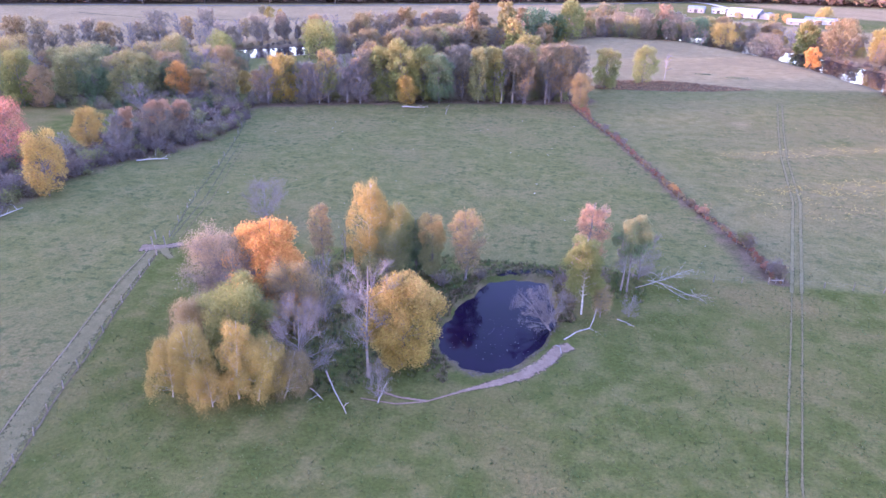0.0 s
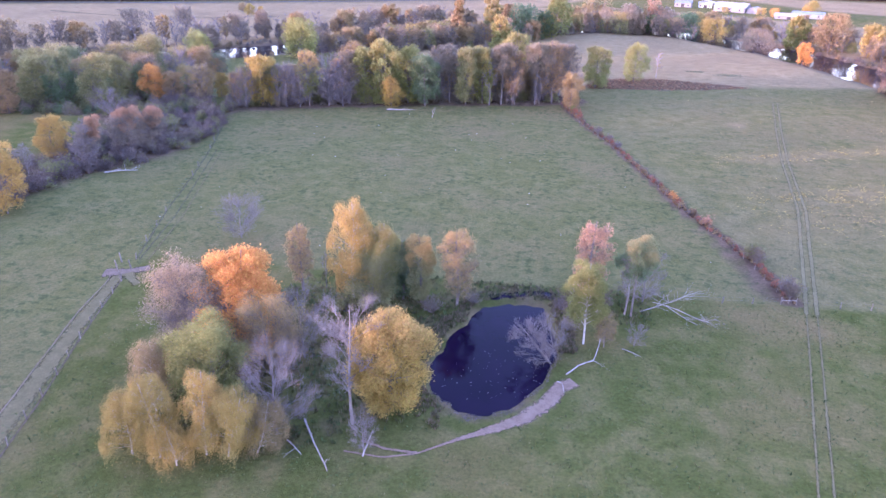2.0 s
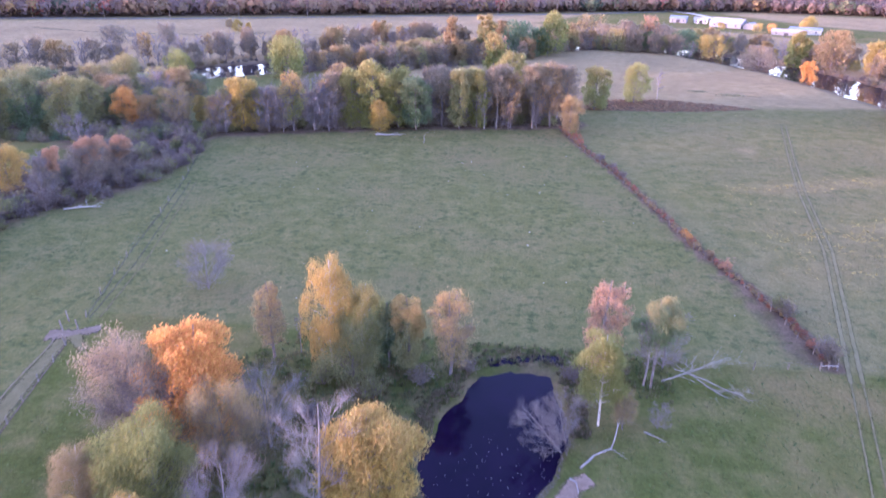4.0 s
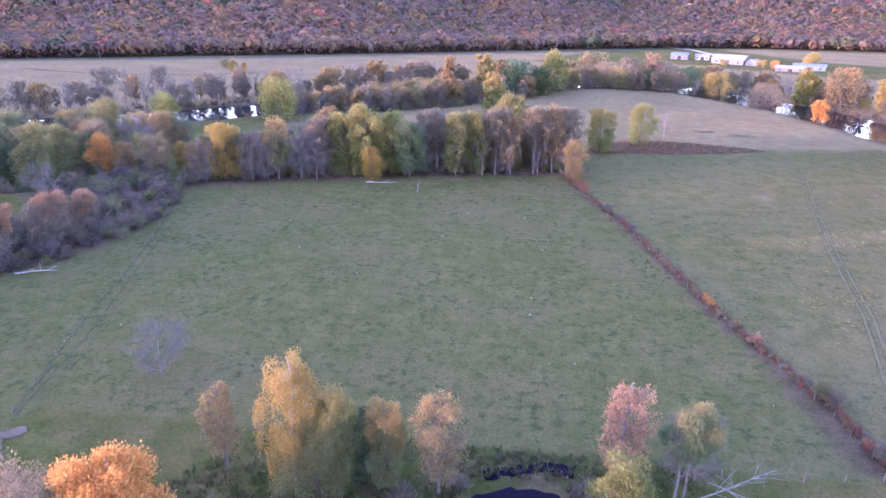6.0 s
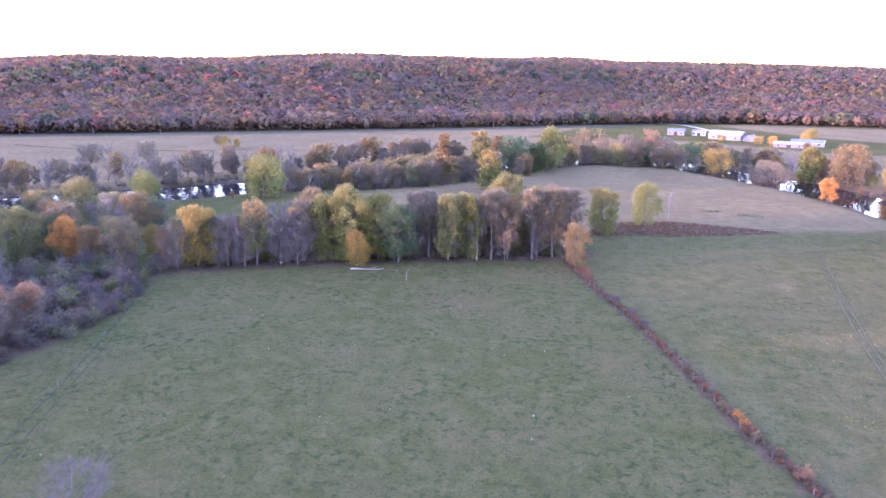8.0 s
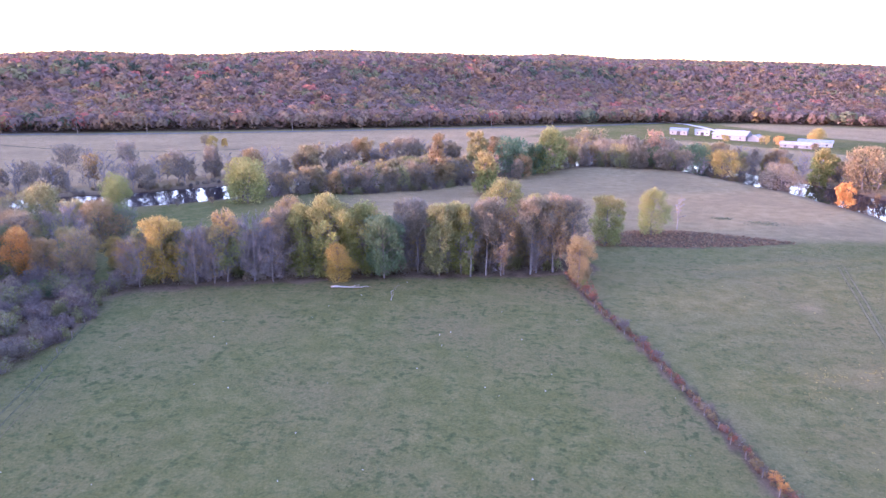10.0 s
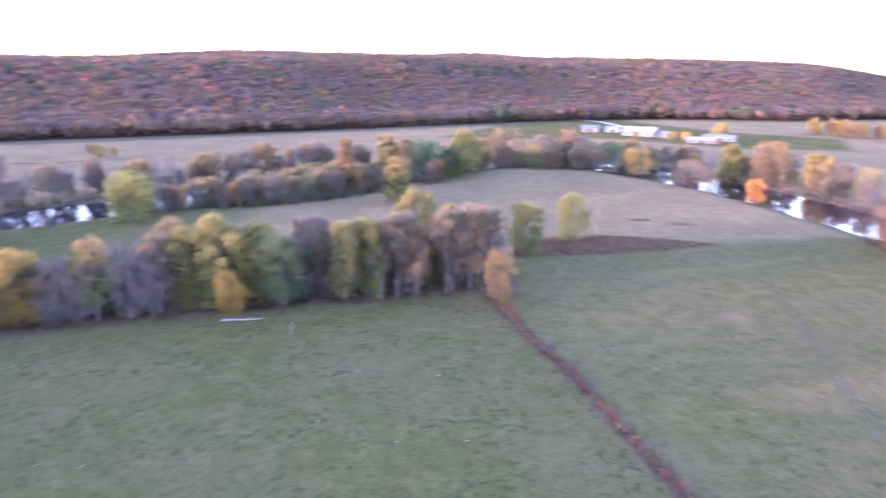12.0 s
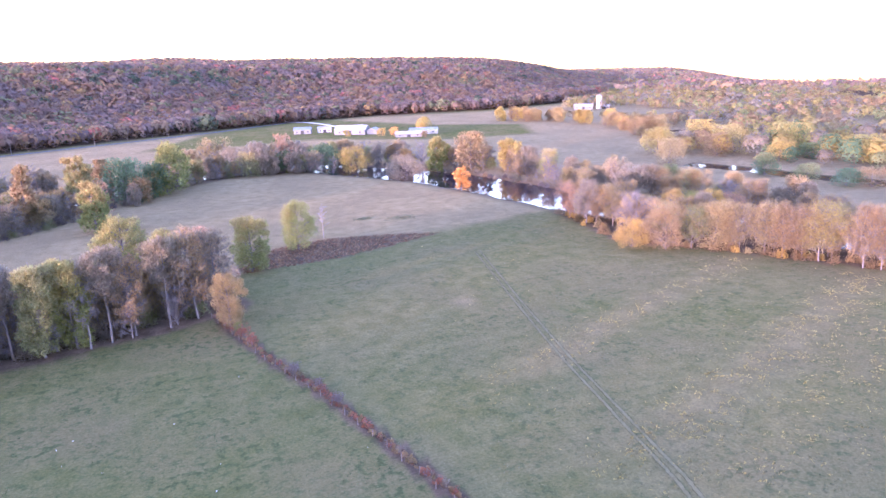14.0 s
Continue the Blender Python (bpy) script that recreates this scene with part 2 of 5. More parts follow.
def land(x, y):
    x, y = np.asarray(x, float), np.asarray(y, float)
    far = np.hypot(x, y)
    z = 0.10 * ripple(x, y, 37, 0.4) + 0.05 * ripple(x, y, 13, 2.0)
    z = z - 1.5 * smooth(1.12 - pond_rim(x, y), -0.02, 0.40)
    z = z - 2.6 * (1 - smooth(nearest(x, y, RIVER) - 8 * smooth(-x, 80, 110) - 6 * smooth(x, 60, 100) * smooth(y, 250, 300), 6, 13)) - 2.2 * (1 - smooth(nearest(x, y, BROOK), 5, 13)) - 2.0 * (1 - smooth(nearest(x, y, MERE), 8, 16))
    behind = y - np.interp(x, FOOT_X, FOOT_Y)
    rise = np.interp(x, CREST_X, CREST_Z) - 14
    z = z + rise * (0.75 * smooth(behind, 0, 330) + 0.25 * smooth(behind, 150, 620)) + 4 * smooth(behind, 0, 200) * ripple(x, y, 310, 1.0)
    # the land falls away down the valley in the east, and a wooded ridge stands in the west
    z = z - 0.046 * np.maximum(0, far - 1350) * smooth(np.arctan2(x, np.maximum(y, 1.0)), radians(40), radians(52))
    along = 0.938 * x + 0.347 * y
    z = z + RIDGE * smooth(along, -780, -640) * smooth(-along, 480, 640) * smooth(-y, -650, -350) * smooth(y, -700, -500)
    return z


RIDGE = 38.0

# ---- building helpers ----


def mesh_of(name, verts, faces, material, colours=None):
    """A mesh from arrays: faces all of the same number of corners."""
    verts, faces = np.asarray(verts, np.float32), np.asarray(faces, np.int32)
    me = bpy.data.meshes.new(name)
    me.vertices.add(len(verts))
    me.vertices.foreach_set("co", verts.ravel())
    me.loops.add(faces.size)
    me.loops.foreach_set("vertex_index", faces.ravel())
    me.polygons.add(len(faces))
    me.polygons.foreach_set("loop_start", np.arange(0, faces.size, faces.shape[1], dtype=np.int32))
    me.update(calc_edges=True)
    if colours is not None:
        tint, values = colours
        layer = me.attributes.new(tint, "FLOAT_COLOR", "POINT")
        layer.data.foreach_set("color", np.c_[values, np.ones(len(values))].astype(np.float32).ravel())
    me.materials.append(material)
    return me


def part(name, bm, material, parent=None, label=""):
    """Links a bmesh as one mesh object under a thing or a part."""
    me = bpy.data.meshes.new(name)
    bm.to_mesh(me)
    bm.free()
    me.materials.append(material)
    ob = new(name, me)
    ob.parent = parent
    return tagged(ob, label)


def box(bm, size, at, turn=0.0, bevel=0.0):
    made = bmesh.ops.create_cube(bm, size=1.0, matrix=Matrix.Translation(at) @ Matrix.Rotation(turn, 4, "Z") @ Matrix.Diagonal((*size, 1)))
    if bevel:
        edges = list({e for v in made["verts"] for e in v.link_edges})
        bmesh.ops.bevel(bm, geom=edges, offset=bevel, segments=1, affect="EDGES")


class Tubes:
    """Collects tapering round branches as one array of triangles."""

    def __init__(self):
        self.v, self.f, self.n = [], [], 0

    def add(self, points, radii, sides):
        points = np.asarray(points, float)
        steps = np.gradient(points, axis=0)
        steps /= np.linalg.norm(steps, axis=1)[:, None] + 1e-9
        ref = np.where(np.abs(steps[:, 2:3]) > 0.9, [[1.0, 0, 0]], [[0, 0, 1.0]])
        a = np.cross(steps, ref)
        a /= np.linalg.norm(a, axis=1)[:, None] + 1e-9
        b = np.cross(steps, a)
        turn = np.arange(sides) * 2 * math.pi / sides
        ring = points[:, None] + np.asarray(radii)[:, None, None] * (a[:, None] * np.cos(turn)[None, :, None] + b[:, None] * np.sin(turn)[None, :, None])
        self.v.append(ring.reshape(-1, 3))
        for k in range(len(points) - 1):
            for s in range(sides):
                p, q = self.n + k * sides + s, self.n + k * sides + (s + 1) % sides
                self.f += [(p, q, q + sides), (p, q + sides, p + sides)]
        self.n += len(points) * sides

    def straws(self, start, way, thick, thin):
        """Many straight three-sided twigs at once."""
        n = len(start)
        if not n:
            return
        w = unit(way)
        a = unit(np.cross(w, np.where(np.abs(w[:, 2:3]) > 0.9, [[1.0, 0, 0]], [[0, 0, 1.0]])))
        b = np.cross(w, a)
        ring = np.stack([a * math.cos(t) + b * math.sin(t) for t in (0, 2.094, 4.189)], 1)
        v = np.concatenate([start[:, None] + ring * thick, (start + way)[:, None] + ring * thin], 1)
        base = np.array([(0, 1, 4), (0, 4, 3), (1, 2, 5), (1, 5, 4), (2, 0, 3), (2, 3, 5)])
        self.v.append(v.reshape(-1, 3))
        self.f += (base[None] + self.n + 6 * np.arange(n)[:, None, None]).reshape(-1, 3).tolist()
        self.n += 6 * n

    def mesh(self, name, material):
        return mesh_of(name, np.concatenate(self.v), self.f, material)


def sprays(centres, sizes, rng, facing, loose=0.6, simple=False):
    """Narrow leaf sprays that point roughly along facing."""
    n = len(centres)
    along = unit(facing + rng.normal(size=(n, 3)) * loose)
    side = unit(np.cross(along, rng.normal(size=(n, 3))))
    s = np.asarray(sizes)[:, None]
    if simple:
        v = np.stack([centres - along * s * 0.5 - side * s * 0.34, centres - along * s * 0.5 + side * s * 0.34, centres + along * s * 0.9], 1)
        return v.reshape(-1, 3), np.arange(3 * n).reshape(n, 3)
    bow = np.cross(along, side) * s * 0.1
    v = np.stack([centres - along * s * 0.55, centres + side * s * 0.32 + bow, centres + along * s * 0.8, centres - side * s * 0.32 + bow], 1)
    return v.reshape(-1, 3), np.arange(4 * n).reshape(n, 4)


def diamonds(centres, sizes, rng, facing=None, droop=0.0, loose=0.55, simple=False):
    """Small leaf sprays: folded diamonds at the given centres, turned at random or roughly along facing."""
    n = len(centres)
    normal = rng.normal(size=(n, 3))
    if facing is not None:
        normal = normal * loose + facing
    normal /= np.linalg.norm(normal, axis=1)[:, None] + 1e-9
    along = np.cross(normal, rng.normal(size=(n, 3)))
    along[:, 2] -= droop
    along /= np.linalg.norm(along, axis=1)[:, None] + 1e-9
    side = np.cross(normal, along)
    s = np.asarray(sizes)[:, None]
    if simple:
        v = np.stack([centres - along * s * 0.4 - side * s * 0.45, centres - along * s * 0.4 + side * s * 0.45, centres + along * s * 0.8], 1)
        return v.reshape(-1, 3), np.arange(3 * n).reshape(n, 3)
    v = np.stack([centres - along * s * 0.62, centres + side * s * 0.42 + normal * s * 0.12, centres + along * s * 0.62, centres - side * s * 0.42 + normal * s * 0.12], 1)
    return v.reshape(-1, 3), np.arange(4 * n).reshape(n, 4)


# ---- trees ----
# per kind: clear trunk, crown's outline from foot to top, boughs, leaf cover, leaf size, lobe size, droop
KINDS = {
    "maple": dict(clear=0.07, outline=(0.66, 1.0, 0.90, 0.48), limbs=60, cover=2.3, leaf=1.05, lobe=(0.15, 0.40), droop=0.1),
    "birch": dict(clear=0.16, outline=(0.80, 1.00, 0.84, 0.46), limbs=44, cover=0.95, leaf=0.72, lobe=(0.20, 0.34), droop=0.9),
    "column": dict(clear=0.08, outline=(0.70, 0.95, 0.92, 0.60), limbs=52, cover=1.9, leaf=1.0, lobe=(0.24, 0.42), droop=0.1),
    "aspen": dict(clear=0.30, outline=(0.70, 1.00, 0.90, 0.58), limbs=46, cover=1.7, leaf=0.95, lobe=(0.24, 0.40), droop=0.3),
    "lofty": dict(clear=0.52, outline=(0.55, 1.00, 0.95, 0.60), limbs=34, cover=1.7, leaf=0.95, lobe=(0.26, 0.42), droop=0.2),
    "sparse": dict(clear=0.18, outline=(0.60, 0.98, 0.88, 0.52), limbs=46, cover=0.75, leaf=0.85, lobe=(0.26, 0.44), droop=0.1),
    "bare": dict(clear=0.09, outline=(0.62, 1.00, 0.92, 0.55), limbs=36, cover=0.0, leaf=1.0, lobe=(0.2, 0.3), droop=-0.2),
    "snag": dict(clear=0.36, outline=(0.45, 0.85, 1.00, 0.62), limbs=22, cover=0.0, leaf=1.0, lobe=(0.2, 0.3), droop=-0.3),
}
GRADES = (dict(leaf=0.120, most=38000, boughs=1.0, twig=0.0072), dict(leaf=0.16, most=13000, boughs=0.8, twig=0.017), dict(leaf=0.40, most=3000, boughs=0.42, twig=0.045))
SLIMNESS = (0.72, 1.0, 1.35, 1.8, 2.4, 3.3)
MODELS = {}


def unit(v):
    return v / (np.linalg.norm(v, axis=-1, keepdims=True) + 1e-9)


def sprigs(rng, roots, ways, count, reach, spread, rise):
    """Twigs that leave random places along straight pieces of wood: starts, ends."""
    pick = np.repeat(np.arange(len(roots)), count)
    start = roots[pick] + ways[pick] * rng.uniform(0.25, 1.0, (len(pick), 1))
    way = unit(unit(ways[pick]) + rng.normal(size=(len(pick), 3)) * spread + [0, 0, rise])
    return start, way * rng.uniform(0.5, 1.2, (len(pick), 1)) * reach


def tree_model(kind, grade, slim, variant):
    """Meshes of one tree 10 m high, of the given slimness: its wood, and its leaves if it has any."""
    key = (kind, grade, slim, variant)
    if key in MODELS:
        return MODELS[key]
    k, g = KINDS[kind], GRADES[grade]
    rng = np.random.default_rng([len(kind), ord(kind[0]), ord(kind[1]), grade, slim, variant])
    tall, half = 10.0, 5.0 / SLIMNESS[slim]
    tubes = Tubes()
    up = np.linspace(0, 1, 7)
    bend = rng.normal(size=2) * 0.14 * half
    stem = np.c_[bend[0] * up**2 + 0.10 * np.sin(5 * up + variant), bend[1] * up**2 + 0.09 * np.sin(6 * up), tall * (0.84 if k["droop"] > 0.5 else 0.91) * up]
    tubes.add(stem, (0.10 if kind in ("birch", "aspen") else 0.13) * (1 - 0.9 * up) + 0.012, 6 if grade == 0 else 4)
    count = max(9, int(k["limbs"] * g["boughs"] * (0.75 + 0.25 * half / 3)))
    roots, tips, lop = [], [], rng.uniform(0, 6.28, 3)
    for i in range(count):
        f = ((i + rng.random()) / count) ** 0.9
        h = k["clear"] + (0.95 - k["clear"]) * f
        az = i * 2.4 + rng.normal() * 0.45
        uneven = 1 + 0.20 * math.sin(az + lop[0] + 2 * f) + 0.15 * math.sin(2 * az + lop[1] + 6 * f) + 0.10 * math.sin(3 * az + lop[2] - 11 * f)
        reach = np.interp(f, [0, 0.35, 0.7, 1], k["outline"]) * half * uneven * (rng.uniform(0.40, 0.86) if k["cover"] else rng.uniform(0.6, 1.0))
        at = np.array([np.interp(h * 0.95, up, stem[:, c]) for c in range(3)])
        tip = at + [math.cos(az) * reach, math.sin(az) * reach, reach * rng.uniform(0.05, 0.4) * (0.4 if k["droop"] > 0.5 else 1)]
        tip[2] = min(tip[2] + (0.35 if k["droop"] > 0.5 else 0.0), tall * rng.uniform(0.88, 1.0))
        root = np.array([at[0] * 0.8, at[1] * 0.8, max(at[2] - reach * 0.55, tall * k["clear"] * 0.6)])
        root[:2] = [np.interp(root[2] / (tall * 0.93), up, stem[:, c]) for c in (0, 1)]
        mid = (root + tip) / 2 + [0, 0, 0.14 * reach]
        u = np.linspace(0, 1, 5 if grade == 0 else 4 if grade == 1 else 3)[:, None]
        limb = (1 - u) ** 2 * root + 2 * u * (1 - u) * mid + u**2 * tip
        limb[1:-1] += rng.normal(size=(len(limb) - 2, 3)) * 0.05
        tubes.add(limb, (0.022 + 0.034 * (1 - h)) * (0.7 if k["droop"] > 0.5 else 1.0) * (1 - 0.8 * u[:, 0]), 4 if grade == 0 else 3)
        roots.append(limb[-3:-1]), tips.append(limb[-2:])
    a, b = np.concatenate(roots), np.concatenate(tips)
    bare = k["cover"] == 0
    fine = bare or kind == "sparse"
    rise = 0.45 if fine else -0.3 * k["droop"]
    first = sprigs(rng, a, b - a, (6, 6, 3)[grade] if fine else (3, 2, 0)[grade], 0.34 * half if fine else 0.22 * half, 0.55, rise)
    tubes.straws(*first, g["twig"] * 1.7, g["twig"])
    ends = first[0] + first[1] if len(first[0]) else b
    if fine:
        second = sprigs(rng, *first, (4, 3, 1)[grade], 0.22 * half, 0.6, rise * 0.7)
        tubes.straws(*second, g["twig"], g["twig"] * 0.6)
        ends = second[0] + second[1]
        if bare and grade < 2:
            tubes.straws(*sprigs(rng, *second, 2, 0.14 * half, 0.6, rise * 0.5), g["twig"] * 0.7, g["twig"] * 0.45)
    wood = tubes.mesh("trunk", BIRCH_BARK if kind in ("birch", "aspen") else PALE_BARK if fine and kind != "snag" else SNAG_BARK if kind == "snag" else BARK)
    crown = None
    if not bare:
        size = g["leaf"] * k["leaf"]
        area = 2 * math.pi * half * 0.8 * tall * (1 - k["clear"]) + 3 * half * half
        total = int(min(g["most"], k["cover"] * area / (0.53 * size * size)))
        centre = np.array([t[-1] for t in tips])
        radius = half * rng.uniform(*k["lobe"], count) * (1.25 if grade == 2 else 1.0)
        which = rng.choice(count, total, p=radius**2 / (radius**2).sum())
        ball = unit(rng.normal(size=(total, 3)))
        outward = unit(centre - [0, 0, tall * 0.45])[which]
        ball = np.where(((ball * outward).sum(1) < -0.25)[:, None] & (rng.random((total, 1)) < 0.7), -ball, ball)
        ball[:, 2] = np.where((ball[:, 2] < 0) & (rng.random(total) < 0.5), -ball[:, 2], ball[:, 2])
        spots = centre[which] + ball * radius[which, None] * [1, 1, 1.0] * rng.uniform(0.40, 1.18, (total, 1)) ** 0.7 + rng.normal(size=(total, 3)) * 0.055 * half
        facing = ball * 0.5 + outward * 0.5
        if k["droop"] > 0.5:
            # hanging sprays under each bough
            fall = rng.random(total) < 0.6
            drop = rng.exponential(0.55, total) * half * 0.35
            spots[fall] = centre[which[fall]] + ball[fall] * radius[which[fall], None] * [0.95, 0.95, 0.5] - np.c_[0 * drop, 0 * drop, drop][fall]
        if kind == "sparse":
            loose = rng.random(total) < 0.75
            spots[loose] = ends[rng.integers(0, len(ends), loose.sum())] + rng.normal(size=(loose.sum(), 3)) * 0.05 * half
        inner = rng.random(total) < 0.07
        spots[inner] = spots[inner] * [0.6, 0.6, 1] + rng.normal(size=(inner.sum(), 3)) * 0.1
        spots[:, 2] = np.clip(spots[:, 2], 0.35, 10.1)
        facing = unit(facing + [0, 0, 0.5 if k["droop"] < 0.5 else -1.6])
        v, f = sprays(spots, size * rng.uniform(0.6, 1.35, total), rng, facing, 0.5, grade > 0)
        crown = mesh_of("crown", v, f, LEAF)
    MODELS[key] = wood, crown
    return MODELS[key]


TREE_WORDS = {"maple": ("broad_tree", "tree"), "birch": ("birch_tree", "birch tree"), "column": ("slender_tree", "tree"), "lofty": ("high_crowned_tree", "tree"), "aspen": ("white_trunk_tree", "tree"),
              "sparse": ("thin_leaved_tree", "tree"), "bare": ("bare_tree", "tree"), "snag": ("bare_trunk_tree", "tree")}
COLOUR_WORDS = {GOLD: "golden", AMBER: "amber", STRAW: "straw-yellow", TAN: "tan", ORANGE: "bright orange", RUST: "rust-brown", RED: "red", PINK: "pinkish",
                YELLOW_GREEN: "yellow-green", YELLOW_GOLD: "yellow-gold", OLIVE: "olive-green", GREEN: "dark green", BROWN: "brown", TWIG: "grey", HEDGE_RED: "red-brown"}
planted = random.Random(7)
STAND = {"of": "", "where": ""}


def stand(group, where):
    """Names the group of the trees that follow, and what they stand on or beside."""
    STAND["of"], STAND["where"] = group, where


def plant(kind, x, y, tall, wide, colour, turned=0.0, near=False, lean=0.0):
    grade = 0 if near else 2 if y > 300 or abs(x) > 210 else 1
    slim = min(range(len(SLIMNESS)), key=lambda i: abs(math.log(tall / wide / SLIMNESS[i])))
    wood, crown = tree_model(kind, grade, slim, planted.randrange((2, 3, 4)[grade]))
    girth = wide * SLIMNESS[slim] / 10.0
    name, category = TREE_WORDS[kind]
    tree = new(name)
    tree.matrix_basis = Matrix.Translation((x, y, float(land(x, y)) - 0.1)) @ pose(0, 0, 0, 0, -lean) @ Matrix.Rotation(planted.uniform(0, 6.28), 4, "Z") @ Matrix.Diagonal((girth, girth, tall / 10.0, 1))
    trunk = new("trunk", wood)
    trunk.parent = tree
    if crown:
        leaves = new("crown", crown)
        leaves.parent = tree
        k = planted.uniform(1.10, 1.38)
        leaves.color = (*(c * k for c in colour), turned)
        words = f"{COLOUR_WORDS[colour]} autumn-leaved {category} {STAND['where']}"
        if turned > 0.45:
            words = f"{COLOUR_WORDS[colour]} {category} with orange top {STAND['where']}"
    else:
        words = f"leafless pale grey {category} {STAND['where']}"
    return tagged(tree, words, category, STAND["of"])


def shrub_model(variant, leafy):
    key = ("shrub", leafy, variant)
    if key in MODELS:
        return MODELS[key]
    rng = np.random.default_rng([77, variant, int(leafy)])
    tubes, tips = Tubes(), []
    for i in range(26):
        az, r = rng.uniform(0, 6.28), rng.uniform(0.1, 1.0)
        tip = np.array([math.cos(az) * r, math.sin(az) * r, rng.uniform(1.0, 2.0) * (1.15 - 0.4 * r)])
        root = tip * [0.15, 0.15, 0]
        tubes.add([root, (root + tip) / 2 + rng.normal(size=3) * 0.1, tip], [0.025, 0.018, 0.006], 3)
        for _ in range(3 if leafy else 6):
            a = root + (tip - root) * rng.uniform(0.3, 1)
            b = a + rng.normal(size=3) * 0.25 + [0, 0, 0.25]
            tubes.add([a, b], [0.012, 0.005], 3)
            tips.append(b)
    total = 1000 if leafy else 620
    spots = np.array(tips)[rng.integers(0, len(tips), total)] + rng.normal(size=(total, 3)) * 0.12
    v, f = sprays(spots, rng.uniform(0.08, 0.18, total), rng, unit(spots), 0.6, True)
    MODELS[key] = tubes.mesh("woody_base", PALE_BARK if not leafy else BARK), mesh_of("foliage", v, f, LEAF)
    return MODELS[key]


def shrub(x, y, tall, wide, colour, leafy=True):
    stems, foliage = shrub_model(planted.randrange(4), leafy)
    bush = new("shrub")
    bush.matrix_basis = Matrix.Translation((x, y, float(land(x, y)) - 0.05)) @ Matrix.Rotation(planted.uniform(0, 6.28), 4, "Z") @ Matrix.Diagonal((wide / 2, wide / 2, tall / 2, 1))
    new("woody_base", stems).parent = bush
    leaves = new("foliage", foliage)
    leaves.parent = bush
    k = planted.uniform(0.85, 1.15)
    leaves.color = (*(c * k for c in colour), 0.0)
    return tagged(bush, f"{COLOUR_WORDS[colour]} {'leafy' if leafy else 'twiggy half-bare'} shrub {STAND['where']}", "shrub", STAND["of"])


def brush(name, label, line, depth, count, colours, tall, seed, setback=0.0):
    """Uncounted bank-side scrub: twigs and leaf sprays in one mesh."""
    rng = np.random.default_rng(seed)
    spots, sizes, tones, ways = [], [], [], []
    for i in range(count):
        x, y, lx, ly = along_line(line, (i + rng.random()) / count)
        d = setback + rng.random() * depth
        x, y, h = x + lx * d, y + ly * d, rng.uniform(*tall)
        n = int(120 * h) + 20
        way = rng.normal(size=(n, 3))
        way /= np.linalg.norm(way, axis=1)[:, None]
        way[:, 2] = np.abs(way[:, 2])
        spots.append(way * [h * 0.62, h * 0.62, h] * rng.uniform(0.35, 1.0, (n, 1)) + [x, y, float(land(x, y))])
        sizes.append(rng.uniform(0.18, 0.42, n) * min(1.0, 0.35 + h / 3))
        tones.append(np.tile(np.array(colours[rng.integers(len(colours))]) * rng.uniform(0.8, 1.2), (n * 3, 1)))
        ways.append(way + [0, 0, 0.3])
    v, f = sprays(np.concatenate(spots), np.concatenate(sizes), rng, np.concatenate(ways), 0.6, True)
    tagged(new(name, mesh_of(name, v, f, FAR_LEAF, ("leaf_colour", np.concatenate(tones)))), label, "scrub", kind="stuff")


def along_line(line, u):
    """A place u (0 to 1) along a broken line, and the way to its left."""
    parts = np.array([math.dist(a, b) for a, b in zip(line, line[1:])])
    s = u * parts.sum()
    for (a, b), d in zip(zip(line, line[1:]), parts):
        if s <= d or (a, b) == (line[-2], line[-1]):
            f = s / d
            return a[0] + f * (b[0] - a[0]), a[1] + f * (b[1] - a[1]), -(b[1] - a[1]) / d, (b[0] - a[0]) / d
        s -= d


def row(line, depth, count, kinds, colours, tall, plump, seed, setback=0.0):
    """Trees scattered in a strip on the left of a line."""
    r = random.Random(seed)
    for i in range(count):
        x, y, lx, ly = along_line(line, (i + r.random()) / count)
        d = setback + r.random() * depth
        h = r.uniform(*tall)
        if nearest(x + lx * d, y + ly * d, RIVER) < 13 or nearest(x + lx * d, y + ly * d, BROOK) < 9:
            continue
        plant(r.choice(kinds), x + lx * d, y + ly * d, h, h * r.uniform(*plump), r.choice(colours), r.choice((0.1, 0.2, 0.4, 0.6)))


def shrubs(line, depth, count, colours, tall, seed, leafy=0.5, setback=0.0):
    r = random.Random(seed)
    for i in range(count):
        x, y, lx, ly = along_line(line, (i + r.random()) / count)
        d = setback + r.random() * depth
        h = r.uniform(*tall)
        shrub(x + lx * d, y + ly * d, h, h * r.uniform(0.9, 1.7), r.choice(colours), r.random() < leafy)


# ---- ground and water ----


def axis(dense_from, dense_to, step, mid_from, mid_to, mid_step, end):
    low = [dense_from]
    while low[-1] > -end:
        low.append(low[-1] - (mid_step if low[-1] > mid_from else max(mid_step, 0.09 * (mid_from - low[-1]) + mid_step)))
    high = [dense_to]
    while high[-1] < end:
        high.append(high[-1] + (mid_step if high[-1] < mid_to else max(mid_step, 0.07 * (high[-1] - mid_to) + mid_step)))
    return np.array(low[:0:-1] + list(np.arange(dense_from, dense_to + 0.1, step)) + high[1:])


def inside(x, y, corners, soft=4.0):
    """1 inside a polygon, 0 outside, soft at its edge."""
    hit = np.zeros(np.shape(x), bool)
    for (ax, ay), (bx, by) in zip(corners, corners[1:] + corners[:1]):
        hit ^= ((ay > y) != (by > y)) & (x < (bx - ax) * (y - ay) / (by - ay + 1e-9) + ax)
    d = nearest(x, y, corners + corners[:1])
    return smooth(np.where(hit, d, -d), -soft, soft)


